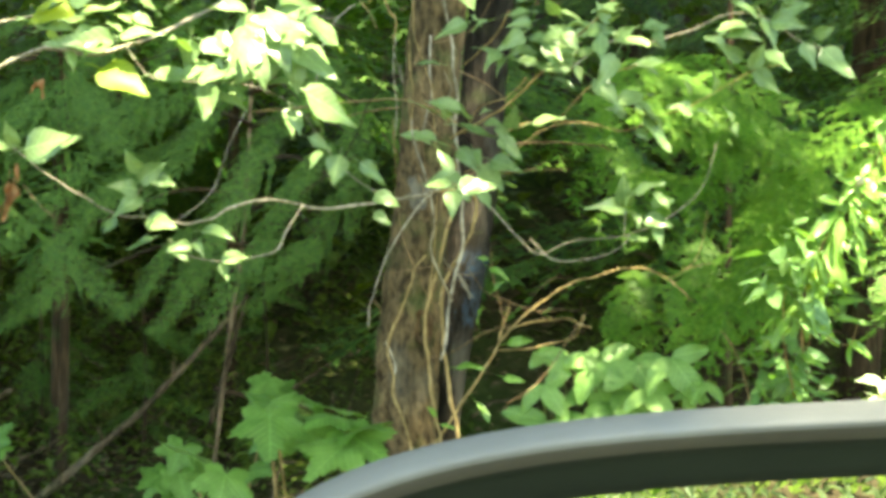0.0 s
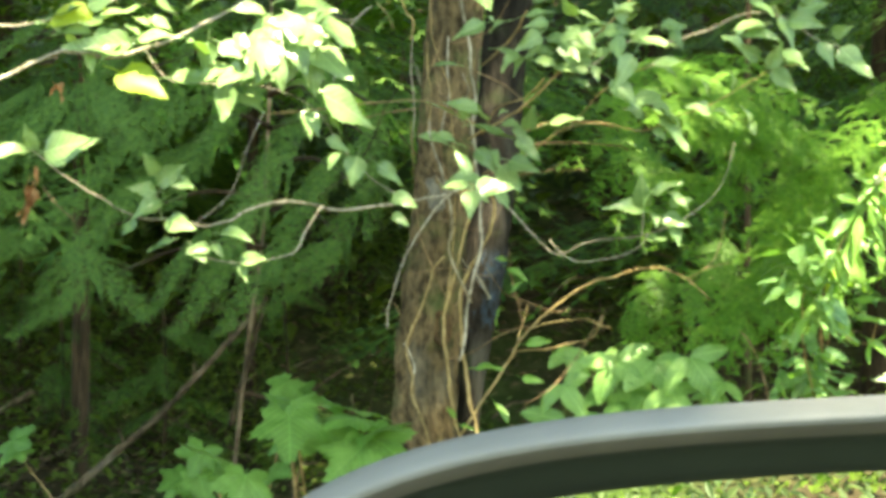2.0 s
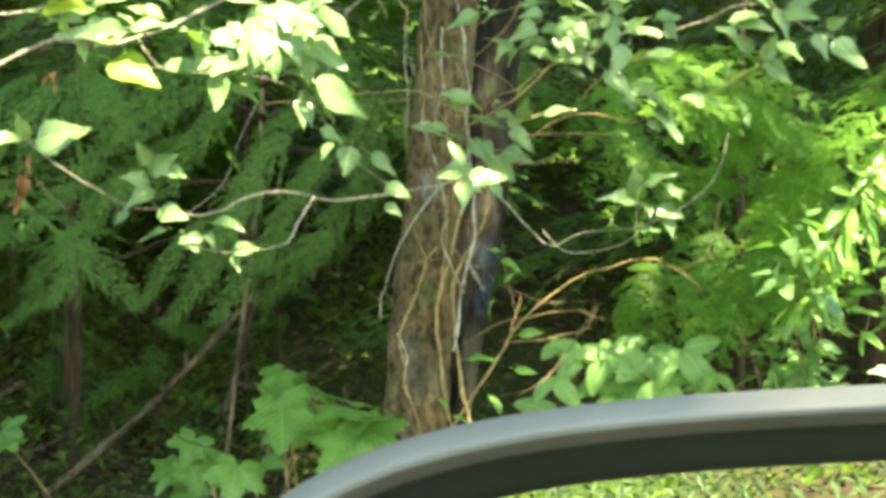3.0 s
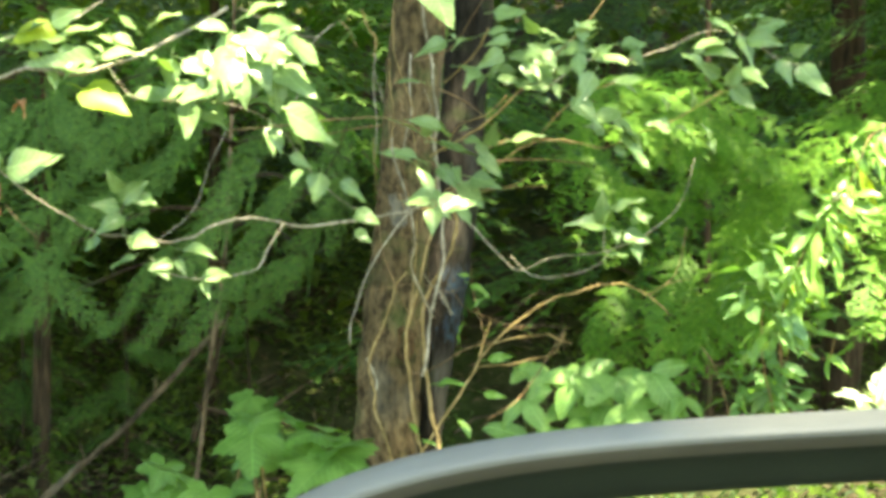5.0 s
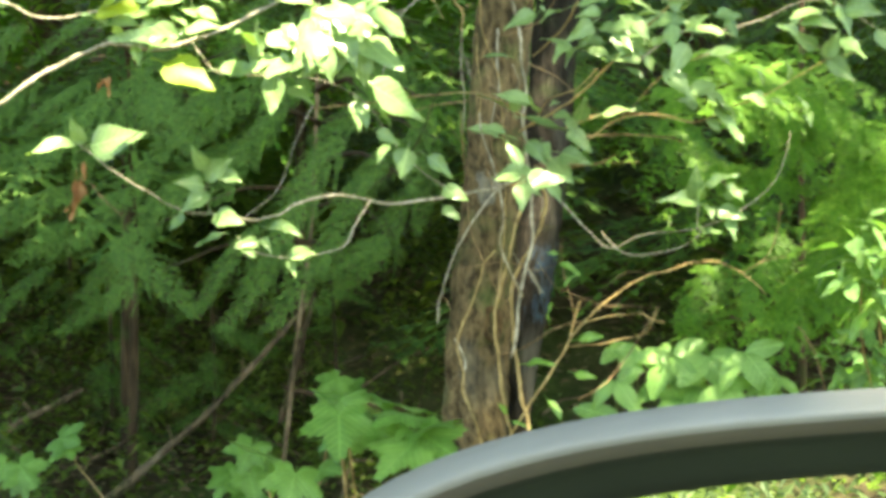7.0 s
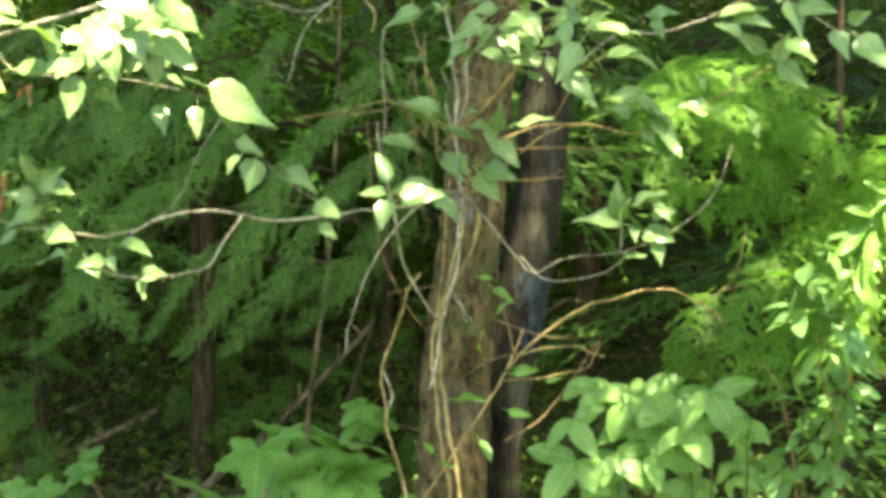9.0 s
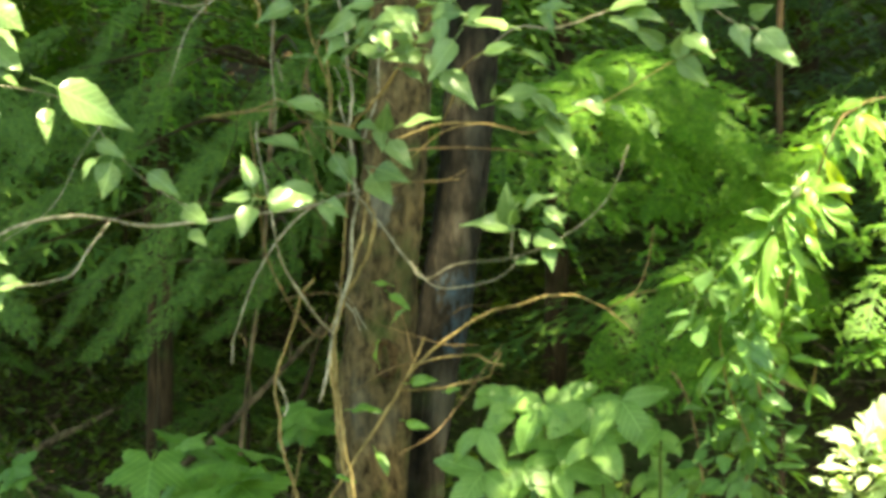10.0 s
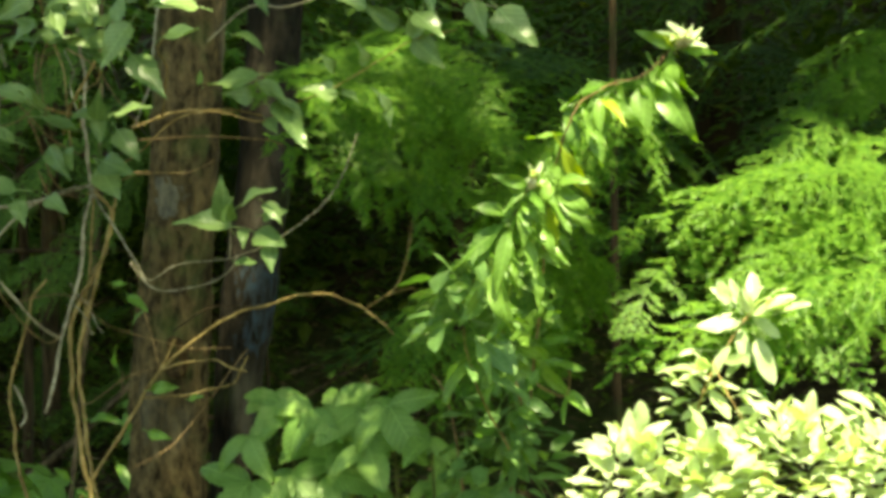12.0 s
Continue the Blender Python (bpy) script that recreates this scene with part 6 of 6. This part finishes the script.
dead_leaves(cedar, ((-0.879, 3.634, 1.177, -0.888, 3.614, 1.095),
    (-0.869, 3.634, 1.182, -0.897, 3.614, 1.113),
    (-0.860, 3.634, 1.211, -0.855, 3.614, 1.173),
    (-0.821, 3.634, 1.380, -0.802, 3.614, 1.344),
    (-0.815, 3.634, 1.374, -0.829, 3.614, 1.354),))

# ---- forest behind and overhead ----
def crown_boughs(parent, x, y, z0, z1, reach, count, kinds, seed):
    r = random.Random(seed)
    for i in range(count):
        z = z0 + (z1 - z0) * (i + r.random()) / count
        a = r.uniform(0, 2 * math.pi)
        ln = reach * (1.1 - 0.6 * (z - z0) / (z1 - z0)) * r.uniform(0.7, 1.1)
        out = Vector((math.cos(a), math.sin(a), 0))
        base = Vector((x, y, z)) + out * 0.1 * ln
        lay(parent, "bough", r.choice(kinds), base, base + out * ln + Vector((0, 0, -0.25 * ln)), (r.uniform(-0.2, 0.2), -0.2, 1), 1.1)


FOREST = ((-1.9, 5.6, 0.045), (-1.62, 7.5, 0.04), (2.6, 6.0, 0.08), (3.4, 6.9, 0.1), (-3.0, 6.9, 0.09), (-0.95, 8.0, 0.03), (-0.1, 8.4, 0.06),
          (1.9, 8.0, 0.1), (3.8, 8.3, 0.12), (-4.3, 9.0, 0.13), (-2.5, 9.6, 0.1), (1.0, 10.0, 0.13), (3.0, 10.4, 0.12))
for i, (x, y, r) in enumerate(FOREST):
    z = ground_height(x, y)
    tree = thing("forest_conifer", (x, y, z), "shaded forest conifer with dark bark and dim green boughs", "tree", "forest conifers")
    trunk(tree, "trunk", ((x, y, z - 0.05), (x + 0.03, y, z + 2), (x, y + 0.05, z + 5), (x, y, z + 9)), r, r * 0.4, forest_bark, 14, 8, 3.0)
    crown_boughs(tree, x, y, max(z, 0.55) + (0.5 if i % 2 else 0.9), z + 8.5, 1.9, 46, CEDAR if i % 3 else HEMLOCK_FAR, 100 + i)

# ---- low cedar saplings in the dim understory ----
def cedar_sapling(x, y, height, count, seed):
    r = random.Random(seed)
    z = ground_height(x, y)
    tree = thing("cedar_sapling", (x, y, z), "low shaded cedar sapling with drooping dim green sprays", "tree", "cedar saplings")
    trunk(tree, "trunk", ((x, y, z - 0.05), (x + 0.02, y, z + height * 0.5), (x, y, z + height)), 0.011, 0.004, forest_bark, 8, 6, 2.0)
    for k in range(count):
        a, h = r.uniform(0, 2 * math.pi), height * (0.15 + 0.85 * (k + r.random()) / count)
        ln = 0.42 * (1.15 - 0.7 * h / height) * r.uniform(0.7, 1.2)
        base = Vector((x, y, z + h))
        lay(tree, "bough", r.choice(CEDAR), base, base + Vector((math.cos(a) * ln, math.sin(a) * ln, -0.3 * ln)), (r.uniform(-0.3, 0.3), -0.5, 1), r.uniform(0.8, 1.1))


for k, (x, y, height) in enumerate(((-1.95, 6.5, 0.75), (-2.3, 7.3, 1.0), (-1.75, 7.7, 0.9), (-1.25, 7.4, 0.8), (-2.75, 7.9, 1.1), (-0.75, 7.5, 0.8), (-2.1, 8.4, 1.1))):
    cedar_sapling(x, y, height, 13, 300 + k)

# ---- leaning dead poles ----
POLES = (((-1.475, 6.345, -0.045), (-0.74, 6.64, 0.667), 0.0165), ((-2.302, 7.000, 0.025), (-1.781, 7.350, 0.242), 0.019), ((-0.827, 6.360, 0.252), (-0.714, 6.562, 0.708), 0.012), ((-0.80, 6.259, 0.40), (-0.30, 6.461, 0.27), 0.010))
crook = random.Random(41)
for a, b, r in POLES:
    pole = thing("dead_pole", a, "fallen dead pole with peeling grey bark leaning on the slope", "log")
    low, high = Vector(a), Vector(b)
    way = [low.lerp(high, k / 6) - Vector((0, 0, 0.14 * (high - low).length * r / 0.0165 * k / 6 * (1 - k / 6) + crook.uniform(-0.008, 0.008))) for k in range(7)]
    stem(pole, "pole", way, r, r * 0.55, log_bark if r > 0.0125 else forest_bark)
    for k in (2, 4, 5):
        stub = Vector((crook.uniform(-0.06, 0.06), -0.03, crook.uniform(0.03, 0.09)))
        stem(pole, "stub", (way[k], way[k] + stub * 0.6, way[k] + stub), r * 0.3, r * 0.12, log_bark)

# ---- door mirror of the vehicle ----
def superellipse(u, half_w, half_h, power=3.77):
    c, s = math.cos(u), math.sin(u)
    return math.copysign(abs(c) ** (2 / power), c) * half_w, math.copysign(abs(s) ** (2 / power), s) * half_h


def ring_mesh(name, profile, half_w, half_h, mat, parent, cap=False, n=96, lean=0.0):
    """Sweeps a profile of (inset, depth) round the mirror's outline, in the mirror's own plane."""
    verts, faces = [], []
    for inset, depth in profile:
        for i in range(n):
            x, z = superellipse(2 * math.pi * i / n, half_w - inset, half_h - inset)
            verts.append((x, depth + lean * (half_h - z), z))
    for j in range(len(profile) - 1):
        for i in range(n):
            a, b = j * n + i, j * n + (i + 1) % n
            faces.append((a, b, b + n, a + n))
    if cap:
        faces.append(tuple((len(profile) - 1) * n + i for i in range(n)))
    return mesh_object(name, verts, faces, mat, parent)


door = thing("vehicle_door", (0.3, 0.3, 0.0), "dark vehicle door panel with a grey plastic door mirror", "vehicle door")
AXIS, OUT = Vector((0.78, 0.63, 0)).normalized(), Vector((-0.63, 0.78, 0)).normalized()


def door_panel():
    """Door skin with a rounded top edge and a bulging side, below and beside the mirror."""
    outline = ((0.0, 0.03), (0.02, 0.3), (0.045, 0.55), (0.05, 0.75), (0.04, 0.9), (0.025, 0.955), (0.0, 0.97), (-0.03, 0.955), (-0.04, 0.9), (-0.04, 0.03))
    start = Vector((0.0, 0.0, 0.0)) - OUT * 0.02
    verts, n = [], len(outline)
    for k in range(13):
        for out, z in outline:
            verts.append(start + AXIS * (-0.55 + 1.1 * k / 12) + OUT * out * (1 - 0.25 * (abs(k - 6) / 6) ** 4) + Vector((0, 0, z)))
    faces = [(k * n + i, k * n + (i + 1) % n, (k + 1) * n + (i + 1) % n, (k + 1) * n + i) for k in range(12) for i in range(n)]
    faces += [tuple(range(n)), tuple(12 * n + i for i in reversed(range(n)))]
    return settle(mesh_object("door_panel", verts, faces, bezel_mat), door)


door_panel()
settle(mesh_object("mirror_arm", *tube_data(spline(((0.28, 0.24, 0.93), (0.3, 0.33, 0.97), (0.29, 0.44, 1.02), (0.24, 0.49, 1.06))), [0.016] * 19, 12, 0.0), bezel_mat), door)
W, H = 0.2023, 0.109
shell = [(0.0062, -0.0018), (0.005, -0.003), (0.004, -0.0026), (0.0028, 0.0), (0.0012, 0.005), (0.0, 0.012), (0.0035, 0.022),
         (0.012, 0.036), (0.03, 0.056), (0.055, 0.072), (0.085, 0.08)]
housing = ring_mesh("mirror_housing", shell, W, H, housing_mat, None, True)
housing.parent = door
housing.matrix_basis = Matrix.Translation(-door.location) @ pose(0.1374, 0.4335, 1.0796, -6.5, 0, 0) @ pose(0, 0, 0, 0, -2.58, 0)
housing["label"] = "grained grey plastic mirror housing with rounded rim"
# inner slope of the rim as its own strip, with shade in its colour
ring_mesh("inner_lip", [(0.0094, 0.0025), (0.0088, 0.0014), (0.0076, -0.0004), (0.0062, -0.0018)], W, H, shaded_lip_mat, housing)["label"] = "inner lip of the rim, coloured darker brownish grey for shade"
ring_mesh("bezel", [(0.0094, 0.0025), (0.0106, 0.0048), (0.0116, 0.0062), (0.0155, 0.009), (0.0196, 0.0125), (0.0202, 0.05)], W, H, bezel_mat, housing)
ring_mesh("glass", [(0.0198, 0.0135), (0.05, 0.0135)], W, H, glass_mat, housing, True, lean=0.17)["label"] = "mirror glass that shows sunlit grass"
